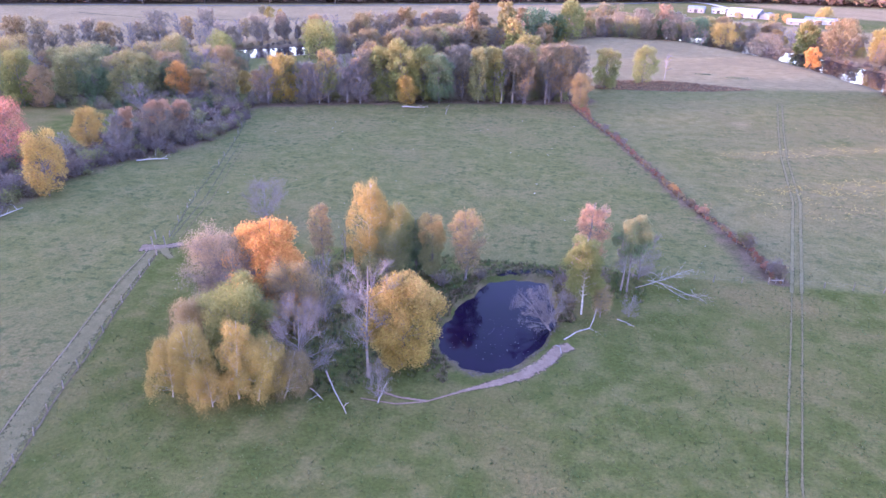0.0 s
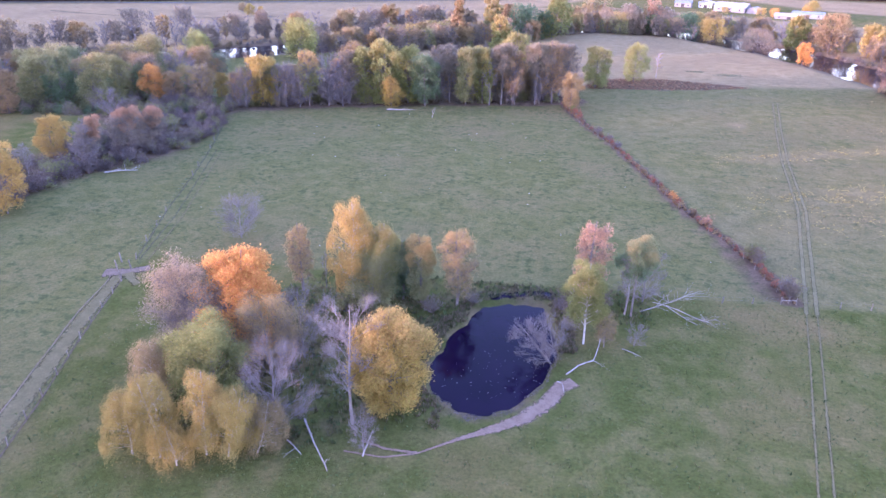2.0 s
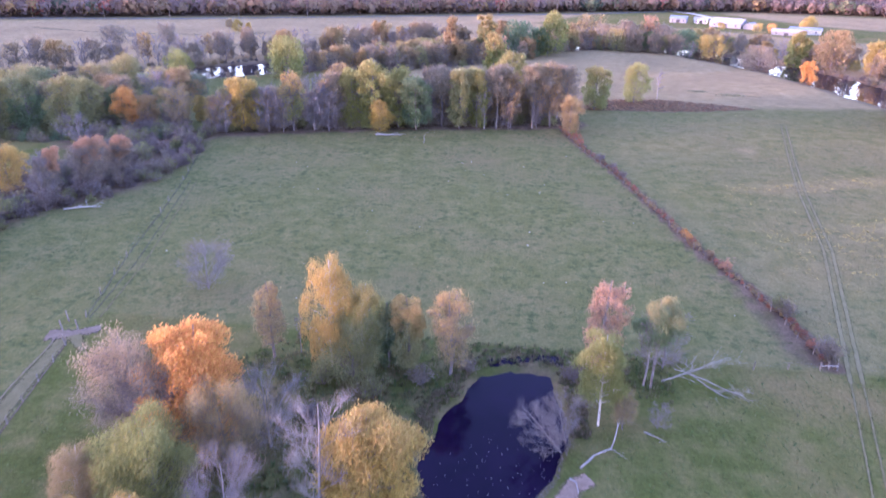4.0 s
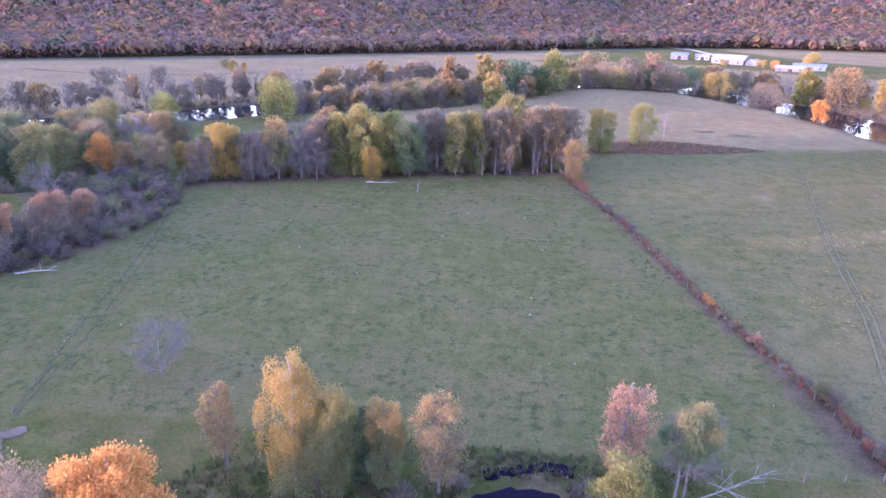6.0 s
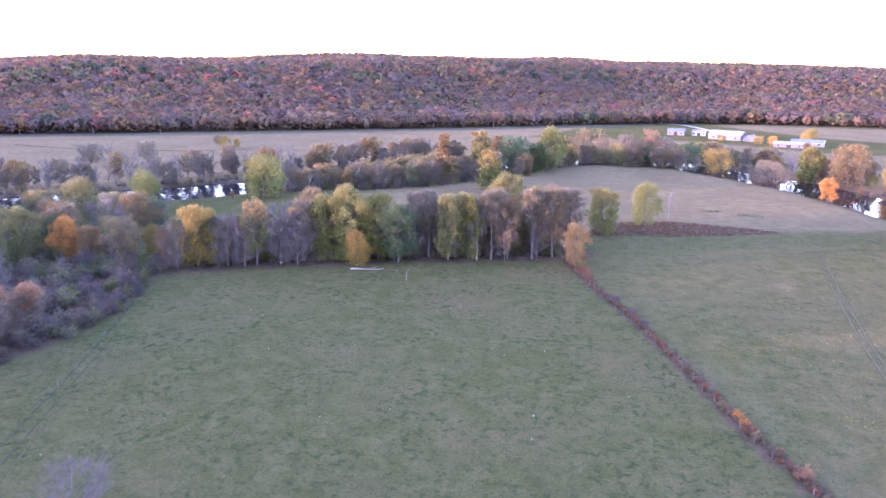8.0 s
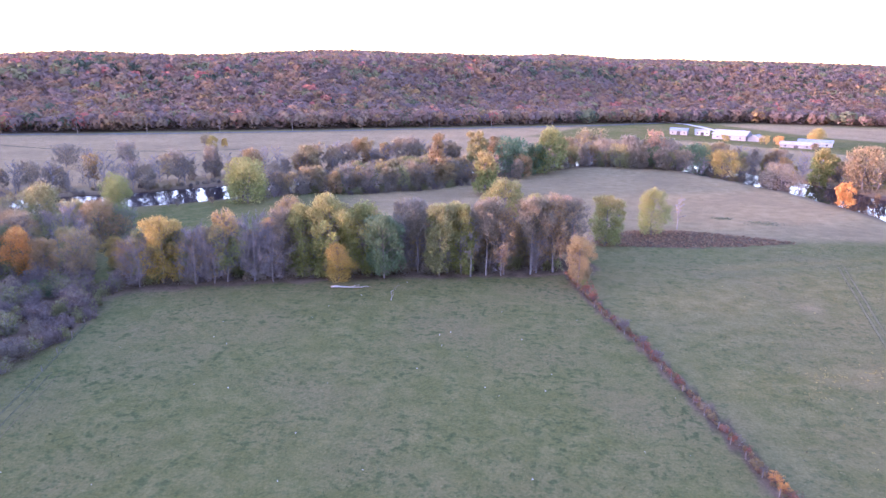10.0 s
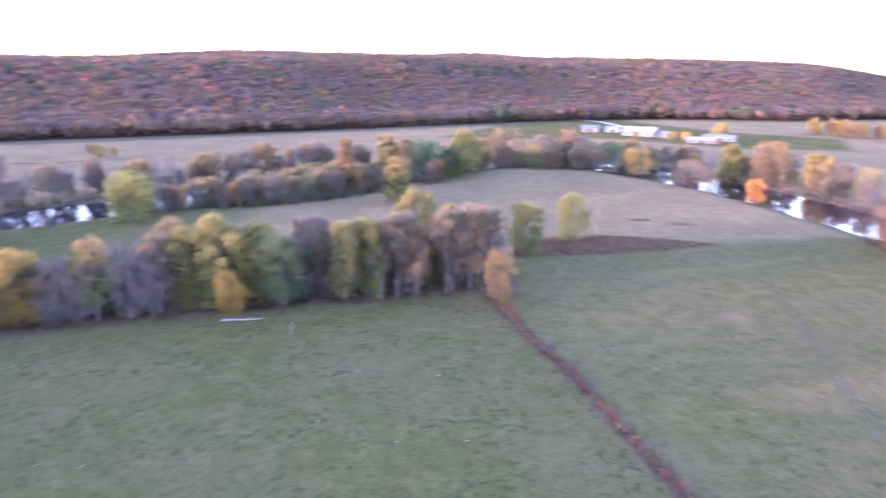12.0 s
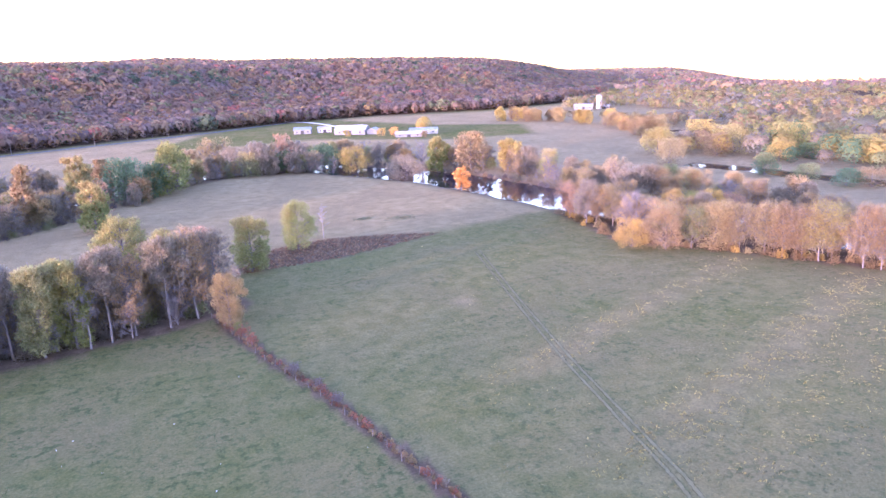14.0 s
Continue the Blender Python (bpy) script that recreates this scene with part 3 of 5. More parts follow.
def build_ground():
    xs, ys = axis(-112, 76, 1.3, -280, 330, 5.0, 4300), axis(18, 130, 1.3, -60, 560, 5.0, 4300)
    gx, gy = np.meshgrid(xs, ys)
    x, y = gx.ravel(), gy.ravel()
    z = land(x, y)
    n, m = len(xs), len(ys)
    cell = (np.arange(m - 1)[:, None] * n + np.arange(n - 1)[None]).ravel()
    faces = np.c_[cell, cell + 1, cell + n + 1, cell + n]
    wobble = 2.5 * ripple(x, y, 23, 1.0)
    hedge_x = np.interp(y, [b for a, b in HEDGE[::-1]], [a for a, b in HEDGE[::-1]])
    near_field = smooth(95.5 - y, -1.5, 1.5) * smooth(x - np.interp(y, [30.4, 44.3, 54, 66.8, 85.5], [-49.8, -53.7, -56, -59.8, -64.6]), -1, 1)
    east_field = smooth(x - hedge_x, -1, 2) * smooth(y - 95.5, -1, 2)
    belt_y = np.interp(x, [-96, -64, -45, -17.6, 11, 22, 90, 141], [207, 219.5, 226, 232, 239, 272, 287, 295])
    pasture = smooth(y + 0.6 * wobble - belt_y, 0, 4) * smooth(x, -90, -60) * smooth(175 - x, 0, 12)
    beyond = smooth(y - np.interp(x, [-420, -232, -178, -116, -20, 40, 92, 118, 152, 160, 205, 330], [120, 270, 312, 372, 462, 500, 490, 450, 360, 310, 165, -60]), 0, 10)
    behind = y - np.interp(x, FOOT_X, FOOT_Y)
    farm = inside(x, y, [(0, 640), (60, 628), (131, 640), (223, 562), (292, 556), (330, 640), (262, 700), (200, 850), (130, 845), (60, 770)], 8)
    s, c = 0.938 * x + 0.347 * y, -0.347 * x + 0.938 * y
    # low sun streaks put into the ground colour, as dry-toned bands along its bearing
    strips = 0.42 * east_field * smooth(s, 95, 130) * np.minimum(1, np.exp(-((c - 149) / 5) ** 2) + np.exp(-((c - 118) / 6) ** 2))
    inner = 0.75 * smooth(hedge_x - x, 0.5, 1.5) * smooth(x - hedge_x, -7, -3) * smooth(y, 96, 97) * smooth(140 - y, 0, 30)
    pasture = pasture * (1 - beyond)
    # the dry tone also carries those painted sun streaks
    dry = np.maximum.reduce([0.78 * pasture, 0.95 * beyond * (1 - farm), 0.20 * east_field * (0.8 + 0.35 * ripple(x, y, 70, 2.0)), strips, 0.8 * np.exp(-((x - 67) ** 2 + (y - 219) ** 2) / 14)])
    dry = dry * (1 - 0.8 * smooth(behind, -40, 0))
    meadow = inside(x, y, [(-240, 190), (-144, 193), (-126, 176), (-122, 148), (-142, 140), (-240, 120)], 5)
    lush = np.maximum.reduce([near_field, 0.8 * meadow, 1.0 * farm])
    belt = 1 - smooth(nearest(x, y, [(a, b + 7) for a, b in BELT]), 7, 12)
    scrub = 0.85 * inside(x, y, [(14, 250), (21, 271), (52, 273), (90, 286), (76, 293), (53, 299), (26, 292)], 3)
    wood = inside(x, y, [(a - 1, b) for a, b in THICKET] + [(-125, 215), (-150, 190), (-140, 130), (-125, 100)], 5) * (1 - meadow)
    east_wood = inside(x, y, [(140, 296), (133, 246), (144, 231), (153, 219), (172, 187), (190, 150), (230, 150), (190, 290)], 3)
    copse = 0.30 * inside(x, y, [(-44, 48), (-24, 50), (-12, 56), (-10, 66), (-5, 84), (6, 91), (20, 84), (22, 95), (-30, 95), (-46, 75)], 5)
    bank = (1 - smooth(pond_rim(x, y), 1.02, 1.30)) * 0.5
    banks = 1 - smooth(nearest(x, y, RIVER), 15, 30)
    hedge = 1 - smooth(nearest(x, y, HEDGE), 1.0, 2.2)
    litter = np.maximum.reduce([belt, scrub, 0.9 * wood, 0.9 * east_wood, copse, bank, 0.8 * banks, hedge, 0.85 * inner, smooth(behind, -3, 8), smooth(np.hypot(x, y), 1000, 1150)])
    me = mesh_of("ground", np.c_[x, y, z], faces, MEADOW, ("cover", np.c_[dry, lush, litter]))
    me.polygons.foreach_set("use_smooth", np.ones(len(faces), bool))
    tagged(new("ground", me), "grassy meadows, dry pasture and wooded hillside", "ground", kind="structure")


def ribbon(name, line, width, lift, material, label, category, kind="structure", level=None, step=1.5, ragged=0.12, seed=1):
    """A strip laid along a broken line, on the ground or at one level, with uneven edges."""
    r = random.Random(seed)
    count = max(2, int(sum(math.dist(a, b) for a, b in zip(line, line[1:])) / step))
    bm, before = bmesh.new(), None
    edge = bm.verts.layers.float.new("edge")
    for i in range(count + 1):
        x, y, lx, ly = along_line(line, i / count)
        w = width(i / count) if callable(width) else width
        across = []
        for s in (-0.5, -0.17, 0.17, 0.5):
            d = s * w * (1 + r.uniform(-ragged, ragged))
            px, py = x + lx * d, y + ly * d
            across.append(bm.verts.new((px, py, float(land(px, py)) + lift if level is None else level)))
            across[-1][edge] = 0.0 if abs(s) > 0.4 else 1.0
        if before:
            for k in range(3):
                bm.faces.new((before[k + 1], before[k], across[k], across[k + 1]))
        before = across
    for f in bm.faces:
        f.smooth = True
        if f.normal.z < 0:
            f.normal_flip()
    bm.normal_update()
    return tagged(part(name, bm, material), label, category, kind=kind)


build_ground()


def pool(name, centre, rx, ry, level, label):
    bm = bmesh.new()
    ring = [bm.verts.new((centre[0] + rx * math.cos(a * math.pi / 24), centre[1] + ry * math.sin(a * math.pi / 24), level)) for a in range(48)]
    bm.faces.new(ring)
    tagged(part(name, bm, WATER), label, "water", kind="structure")


pool("water_pond", (-1.3, 74), 14, 19, -0.42, "dark still pond water reflecting the sky")
ribbon("water_river", RIVER, 52, 0, RIVER_WATER, "slow dark river with bright sky reflections", "water", level=-1.0, step=12, ragged=0)
ribbon("water_brook", BROOK, 30, 0, RIVER_WATER, "dark river bend between wooded banks", "water", level=-1.15, step=12, ragged=0)
pool("water_mere", (405, 493), 26, 22, -1.0, "small bright mere in the far fields")

ribbon("water_ditch", [(-3.4, 90.2), (0, 91.6), (4, 93.0), (7.2, 92.4)], 2.0, 0.03, WATER, "narrow wet ditch behind the pond", "water", step=0.8, ragged=0.35)

# trodden sand by the pond, tracks and lanes
ribbon("path_sand", [(-17, 51.5), (-12.4, 51.2), (-8.8, 52.4), (-4.8, 55.3), (-0.8, 57.7), (3.0, 60.5), (5.9, 64.2), (7.4, 67.6), (9.3, 69.0)], lambda u: 0.4 + 2.4 * smooth(u, 0.3, 0.75), 0.05, SAND,
       "bare trodden sand along the pond's edge", "path", step=0.6, ragged=0.03)
ribbon("path_sand_branch", [(-15.5, 53.6), (-12.5, 52.6), (-8.8, 52.5)], 0.6, 0.05, SAND, "narrow trodden path joining the sand", "path", step=0.6, ragged=0.35)
ribbon("lane_verge", [(-66, 87), (-62.4, 70), (-58.8, 56), (-56.3, 45.7), (-53.4, 36), (-48.4, 18)], lambda u: 2.6 + 2.2 * u, 0.03, WORN, "worn lane between two fences, thin dry grass", "lane", step=1.2, ragged=0.1)
ribbon("path_lane", [(-67.2, 87.6), (-66.5, 84.3), (-65.1, 75.0), (-62.0, 62.6), (-59.5, 53.3), (-58.3, 47.1), (-56.5, 40.8), (-55.2, 36.4), (-50.5, 20)], 0.30, 0.06, TRODDEN, "narrow pale path trodden along the lane", "path", step=0.8, ragged=0.4)
ribbon("ditch_lane", [(-64.6, 85.5), (-59.8, 66.8), (-56.0, 54.0), (-53.7, 44.3), (-51.0, 35.5), (-49.8, 30.4), (-45.5, 16)], 0.32, 0.06, FENCE_EARTH, "bare brown earth under the lane fence", "verge", step=0.8, ragged=0.4)
ribbon("junction_earth", [(-68.8, 87.4), (-66.5, 88.0), (-64.5, 88.9), (-62.2, 90.6)], lambda u: 4.4 - 2.2 * u, 0.08, EARTH, "bare churned earth where the lane meets the field", "earth", step=0.5, ragged=0.3)
ribbon("junction_earth_spur", [(-64.8, 88.0), (-62.6, 85.8), (-61.0, 84.6)], lambda u: 3.0 - 1.4 * u, 0.09, WORN, "worn earth beside the lane's end", "earth", step=0.5, ragged=0.35)
ribbon("fence_line_grass", [(-66.3, 93), (-73.3, 116.8), (-78.1, 137.5), (-86.4, 167.1), (-91.8, 184)], 0.5, 0.04, PLOUGH, "dark tall grass along the old fence", "verge", step=1.0, ragged=0.5)
for side in (-0.8, 0.8):
    ribbon("track_rut", [(-65.0 + side, 93.3), (-69.2 + side, 114), (-75 + side, 135.8), (-82.2 + side, 161.6)], 0.35, 0.04, WORN if side > 0 else PLOUGH, "faint wheel rut in the grass", "track", step=1.0, ragged=0.5, seed=3)
    ribbon("track_rut_east", [(31.4 + side, 40), (32.6 + side, 45.4), (37.8 + side, 62.7), (42.4 + side, 77.6), (47 + side, 93.1)], 0.36, 0.05, WORN, "pale wheel rut across the grass field", "track", step=0.7, ragged=0.3, seed=4)
    ribbon("track_rut_east", [(47 + side, 93.1), (61.5 + side, 142), (70 + side, 182), (78.5 + side, 215.5), (90.2 + side, 258.8)], 0.9, 0.05, RUT, "pale wheel rut across the east field", "track", step=1.2, ragged=0.1, seed=4)
ribbon("road", [(-1200, 60), (-650, 408), (-424, 533), (-309, 572), (-207, 624), (-100, 686), (-48, 713), (60, 775), (150, 845)], 7, 0.25, ASPHALT, "grey country road along the foot of the wooded hill", "road", step=8, ragged=0.0)
ribbon("farm_road", [(150, 860), (172, 830), (178, 795), (182, 745), (184, 700)], 6, 0.25, GRAVEL, "pale gravel farm road", "road", step=6, ragged=0.0)
ribbon("ditch_field", [(-360, 478), (-300, 462), (-230, 470), (-190, 492)], 3, 0.12, PLOUGH, "dark ditch between the stubble fields", "ditch", step=5, ragged=0.4)

# ---- single trees ----

# copse round the pond
stand("copse trees", "in the copse round the pond")
plant("birch", -40.0, 47.4, 9.8, 5.6, GOLD, 0.2, near=True)
plant("birch", -36.6, 47.3, 12.4, 6.0, GOLD, 0.1, near=True)
plant("birch", -31.7, 48.6, 13.4, 5.4, AMBER, 0.2, near=True)
plant("birch", -34.2, 46.4, 6.4, 5.2, AMBER, 0, near=True, lean=5)
plant("birch", -29.3, 48.6, 11.0, 6.6, GOLD, 0, near=True, lean=-13)
plant("birch", -26.4, 49.6, 8.6, 4.8, TAN, 0, near=True, lean=-20)
plant("maple", -34.0, 56.7, 12.3, 9.3, YELLOW_GREEN, 0.1, near=True)
plant("birch", -41.0, 54.5, 11.7, 6.0, TAN, 0, near=True)
plant("sparse", -42.0, 66.8, 15.0, 11.0, BROWN, 0.3, near=True)
plant("bare", -39.6, 63.4, 11.6, 9.4, TWIG, 0, near=True)
plant("maple", -35.4, 68.0, 17.2, 10.8, ORANGE, 0, near=True)
plant("sparse", -30.4, 64.1, 12.6, 8.9, TAN, 0.5, near=True)
plant("bare", -25.2, 52.8, 12.6, 8.7, TWIG, 0, near=True)
plant("bare", -27.3, 68.8, 10.8, 8.2, TWIG, 0, near=True)
plant("snag", -17.2, 56.2, 17.4, 8.4, TWIG, 0, near=True)
plant("maple", -13.4, 59.6, 15.6, 9.4, YELLOW_GOLD, 0.5, near=True)
plant("birch", -24.8, 86.0, 20.2, 7.4, AMBER, 0.2, near=True)
plant("birch", -20.6, 85.7, 16.3, 5.8, YELLOW_GREEN, 0.5, near=True)
plant("maple", -21.4, 84.0, 9.5, 8.2, OLIVE, 0, near=True)
plant("sparse", -33.6, 87.1, 13.4, 4.6, TAN, 0.7, near=True)
plant("snag", -30.2, 88.8, 7.4, 1.4, TWIG, 0, near=True)
plant("column", -17.1, 87.1, 11.7, 4.1, GREEN, 0.1, near=True)
plant("column", -14.0, 86.6, 13.0, 4.7, OLIVE, 0.8, near=True)
plant("sparse", -8.4, 86.7, 14.0, 6.6, TAN, 0.9, near=True)
plant("bare", -52.1, 105.7, 8.5, 9.0, TWIG, 0, near=True)
plant("sparse", 11.4, 89.0, 16.5, 5.6, PINK, 0, near=True)
plant("aspen", 10.8, 78.7, 14.2, 6.0, YELLOW_GREEN, 0.1, near=True)
plant("lofty", 18.7, 87.8, 14.9, 5.6, GREEN, 0.45, near=True)
plant("snag", 17.6, 88.0, 11.8, 3.7, TWIG, 0, near=True)
plant("bare", 21.1, 93.2, 9.0, 7.7, TWIG, 0, near=True)
plant("sparse", 13.8, 78.4, 6.1, 3.4, TAN, 0, near=True)
plant("bare", 18.1, 79.3, 4.2, 2.7, TWIG, 0, near=True)
plant("bare", 6.4, 73.4, 8.8, 5.0, TWIG, 0, near=True, lean=38)
plant("bare", 6.9, 75.0, 7.4, 5.0, TWIG, 0, near=True, lean=12)
plant("bare", -14.9, 52.1, 5.5, 3.6, TWIG, 0, near=True)

# thicket and wood beyond the fence on the west side
stand("thicket trees", "west of the field")
plant("column", -103.6, 108.9, 15.4, 8.4, AMBER, 0.1)
plant("maple", -130.7, 130.1, 15.7, 13.7, RED, 0.3)
plant("maple", -119.4, 145.3, 11.5, 8.4, AMBER, 0)
plant("snag", -114.9, 130.3, 9.2, 5.9, TWIG, 0)
plant("bare", -105.3, 137.7, 13.5, 6.2, TWIG, 0)
plant("lofty", -104.9, 141.5, 14.1, 4.6, PINK, 0)
plant("sparse", -105.7, 140.7, 12.1, 5.8, BROWN, 0)
plant("lofty", -101.8, 151.9, 14.2, 6.4, PINK, 0)
plant("sparse", -102.6, 151.1, 12.0, 9.5, BROWN, 0)
plant("lofty", -99.1, 159.4, 12.8, 5.6, PINK, 0)
plant("sparse", -99.9, 158.6, 10.7, 8.1, BROWN, 0)
plant("bare", -126.5, 182.9, 11.2, 8.5, TWIG, 0)
plant("maple", -128.8, 213.6, 13.0, 8.8, ORANGE, 0)
plant("maple", -121.6, 211.8, 11.9, 7.1, RUST, 0.3)
plant("maple", -144.0, 231.3, 8.6, 8.8, RED, 0)
plant("sparse", -110.3, 209.8, 14.1, 10.4, TAN, 0.2)
plant("maple", -109.2, 222.6, 9.9, 6.3, GOLD, 0)
plant("maple", -171.4, 185.8, 20.2, 12.1, YELLOW_GREEN, 0.2)
plant("maple", -163.4, 185.5, 15.6, 9.0, RUST, 0)
plant("maple", -161.1, 196.1, 18.2, 11.1, OLIVE, 0.1)
plant("maple", -152.9, 198.3, 19.4, 10.9, GREEN, 0.3)
plant("maple", -142.4, 199.2, 19.4, 10.8, OLIVE, 0.3)
plant("maple", -140.2, 209.8, 17.4, 8.9, OLIVE, 0.2)
plant("maple", -152.2, 251.2, 18.4, 14.4, OLIVE, 0.3)
plant("maple", -142.1, 261.4, 8.5, 11.2, GREEN, 0.1)
plant("column", -144.6, 279.4, 15.1, 9.0, YELLOW_GREEN, 0.1)
plant("maple", -111.0, 314.9, 17.1, 15.4, YELLOW_GREEN, 0.2)
plant("maple", -189.3, 198.4, 15.6, 12.3, GREEN, 0.1)
plant("maple", -166.6, 227.2, 16.0, 12.6, GREEN, 0.2)
plant("maple", -176.7, 224.4, 15.3, 12.8, OLIVE, 0.2)

# belt of trees along the far end of the field
stand("trees at the field's end", "in the belt behind the field")
plant("bare", -94.2, 208.8, 13.4, 9.1, TWIG, 0)
plant("sparse", -98.0, 211.5, 12.5, 7.5, RUST, 0)
plant("maple", -90.2, 212.8, 18.9, 11.0, YELLOW_GOLD, 0.3)
plant("bare", -81.9, 213.3, 15.8, 10.2, TWIG, 0)
plant("sparse", -75.0, 216.6, 20.7, 9.0, YELLOW_GREEN, 1.0)
plant("bare", -68.7, 218.6, 19.2, 10.8, TWIG, 0)
plant("bare", -63.7, 218.5, 14.0, 8.8, TWIG, 0)
plant("bare", -77.7, 214.9, 13.9, 8.7, TWIG, 0)
plant("maple", -57.6, 225.6, 21.5, 12.4, YELLOW_GREEN, 0.2)
plant("maple", -50.8, 225.8, 24.5, 13.8, YELLOW_GREEN, 0.4)
plant("sparse", -63.0, 224.0, 20.0, 9.0, BROWN, 0.3)
plant("maple", -47.6, 221.8, 11.3, 8.2, YELLOW_GOLD, 0.4)
plant("maple", -42.8, 228.4, 22.2, 13.3, YELLOW_GREEN, 0.2)
plant("maple", -36.5, 226.2, 19.6, 11.0, GREEN, 0.1)
plant("lofty", -28.7, 233.1, 21.8, 9.0, BROWN, 0)
plant("maple", -22.5, 230.9, 22.5, 9.7, OLIVE, 0.2)
plant("maple", -17.0, 233.2, 22.5, 8.7, YELLOW_GREEN, 0.4)
plant("snag", -14.3, 231.8, 18.7, 7.2, TWIG, 0)
plant("lofty", -10.5, 233.8, 23.4, 9.6, BROWN, 0.2)
plant("sparse", -5.5, 235.1, 21.2, 9.0, RUST, 0.1)
plant("bare", -6.2, 234.1, 15.4, 6.4, TWIG, 0)
plant("maple", -6.6, 260.6, 23.5, 14.6, YELLOW_GREEN, 0.4)
plant("lofty", 1.6, 236.4, 23.8, 9.4, BROWN, 0.3)
plant("maple", 2.8, 256.2, 20.7, 10.1, YELLOW_GREEN, 0.4)
plant("sparse", 7.5, 239.3, 23.8, 10.7, RUST, 0.1)
plant("sparse", 12.5, 243.1, 22.6, 10.1, BROWN, 0.2)
plant("maple", 13.8, 230.2, 13.8, 7.6, TAN, 0.4)
plant("maple", 25.0, 272.0, 17.9, 11.3, YELLOW_GREEN, 0.5)
plant("maple", 42.1, 289.5, 16.4, 12.1, YELLOW_GREEN, 0.3)
plant("snag", 52.9, 300.7, 13.4, 5.3, TWIG, 0)
plant("bare", 3.1, 237.6, 12.0, 6.5, TWIG, 0)
plant("sparse", -34.0, 241.4, 20.1, 9.2, BROWN, 0.2)
plant("sparse", -64.1, 231.0, 21.6, 10.6, TAN, 0.2)
plant("bare", -20.7, 233.5, 11.9, 7.3, TWIG, 0)
plant("sparse", 10.4, 254.6, 20.9, 9.7, PINK, 0)

# trees along the river and round the pasture
stand("trees along the river", "beside the river and pasture")
plant("column", -151.4, 290.0, 15.3, 10.0, YELLOW_GREEN, 0.1)
plant("maple", -114.3, 319.7, 17.4, 15.9, YELLOW_GREEN, 0.2)
plant("maple", -150.0, 258.6, 9.9, 10.3, GREEN, 0.2)
plant("maple", -18.7, 354.0, 20.2, 11.6, YELLOW_GREEN, 0.7)
plant("sparse", -16.2, 361.3, 18.5, 10.0, PINK, 0)
plant("maple", -42.8, 378.2, 28.1, 9.0, RUST, 0.2)
plant("maple", -26.2, 402.2, 27.2, 11.9, OLIVE, 0.6)
plant("maple", 9.2, 425.1, 25.2, 18.7, YELLOW_GREEN, 0.2)
plant("maple", -6.8, 413.8, 20.3, 17.5, GREEN, 0)
plant("maple", 2.7, 419.8, 16.6, 11.9, GREEN, 0)
plant("maple", -90.5, 423.4, 19.3, 11.1, RUST, 0.3)
plant("maple", -19.2, 439.7, 23.9, 8.8, RUST, 0.1)
plant("sparse", -211.2, 395.8, 14.6, 14.8, BROWN, 0)
plant("sparse", -242.4, 388.6, 12.4, 18.6, BROWN, 0)
plant("bare", -228.9, 391.7, 11.0, 20.0, TWIG, 0)
plant("maple", 106.5, 444.9, 16.0, 14.8, GOLD, 0.2)
plant("maple", 93.9, 462.3, 16.8, 19.3, GREEN, 0)
plant("sparse", 73.6, 469.6, 24.9, 13.4, PINK, 0)
plant("sparse", 81.1, 466.6, 19.9, 16.7, BROWN, 0)
plant("maple", 58.4, 468.1, 19.5, 14.6, BROWN, 0)
plant("maple", 146.2, 417.4, 21.9, 13.0, YELLOW_GREEN, 0.5)
plant("maple", 161.2, 406.1, 20.5, 19.0, RUST, 0.2)
plant("maple", 122.7, 402.1, 13.8, 18.1, BROWN, 0.1)
plant("maple", 130.5, 354.0, 11.5, 7.2, ORANGE, 0)
plant("maple", 178.3, 393.2, 18.5, 13.4, GOLD, 0.1)
plant("sparse", 36.9, 505.5, 18.5, 21.6, TAN, 0)
plant("maple", 48.7, 483.1, 16.2, 20.5, BROWN, 0.2)

# lit wood on the east side of the field
stand("lit autumn wood", "in the sunlit eastern wood")
plant("sparse", 140.0, 282.4, 13.5, 10.5, PINK, 0)
plant("sparse", 139.8, 271.8, 16.9, 10.1, BROWN, 0)
plant("maple", 151.0, 275.3, 11.4, 12.6, TAN, 0)
plant("sparse", 191.8, 324.8, 14.0, 9.2, TAN, 0)
plant("maple", 186.0, 304.1, 12.6, 13.6, BROWN, 0)
plant("bare", 138.5, 244.8, 16.2, 12.9, TWIG, 0)
plant("maple", 132.2, 238.3, 9.3, 10.6, AMBER, 0.1)
plant("maple", 138.9, 231.2, 14.8, 13.3, RUST, 0.1)
plant("maple", 182.2, 266.4, 10.5, 10.6, YELLOW_GREEN, 0.1)
plant("maple", 151.5, 225.0, 16.1, 13.5, TAN, 0.2)
plant("sparse", 146.0, 228.4, 13.7, 8.9, OLIVE, 0.1)
plant("maple", 211.6, 310.8, 10.0, 8.0, OLIVE, 0)
plant("sparse", 192.2, 248.6, 16.9, 13.1, RUST, 0.1)
plant("sparse", 155.2, 219.1, 15.0, 10.8, TAN, 0.1)
plant("sparse", 158.8, 213.4, 17.1, 9.8, TAN, 0.1)
plant("sparse", 160.4, 209.0, 16.9, 10.6, RUST, 0)
plant("sparse", 163.5, 205.2, 15.6, 10.6, RUST, 0.1)
plant("sparse", 165.4, 201.5, 17.5, 13.2, STRAW, 0)
plant("sparse", 201.1, 223.1, 12.9, 12.6, RUST, 0.1)
plant("sparse", 181.5, 206.7, 14.1, 11.4, TAN, 0)
plant("sparse", 169.1, 191.3, 18.8, 10.5, RUST, 0)
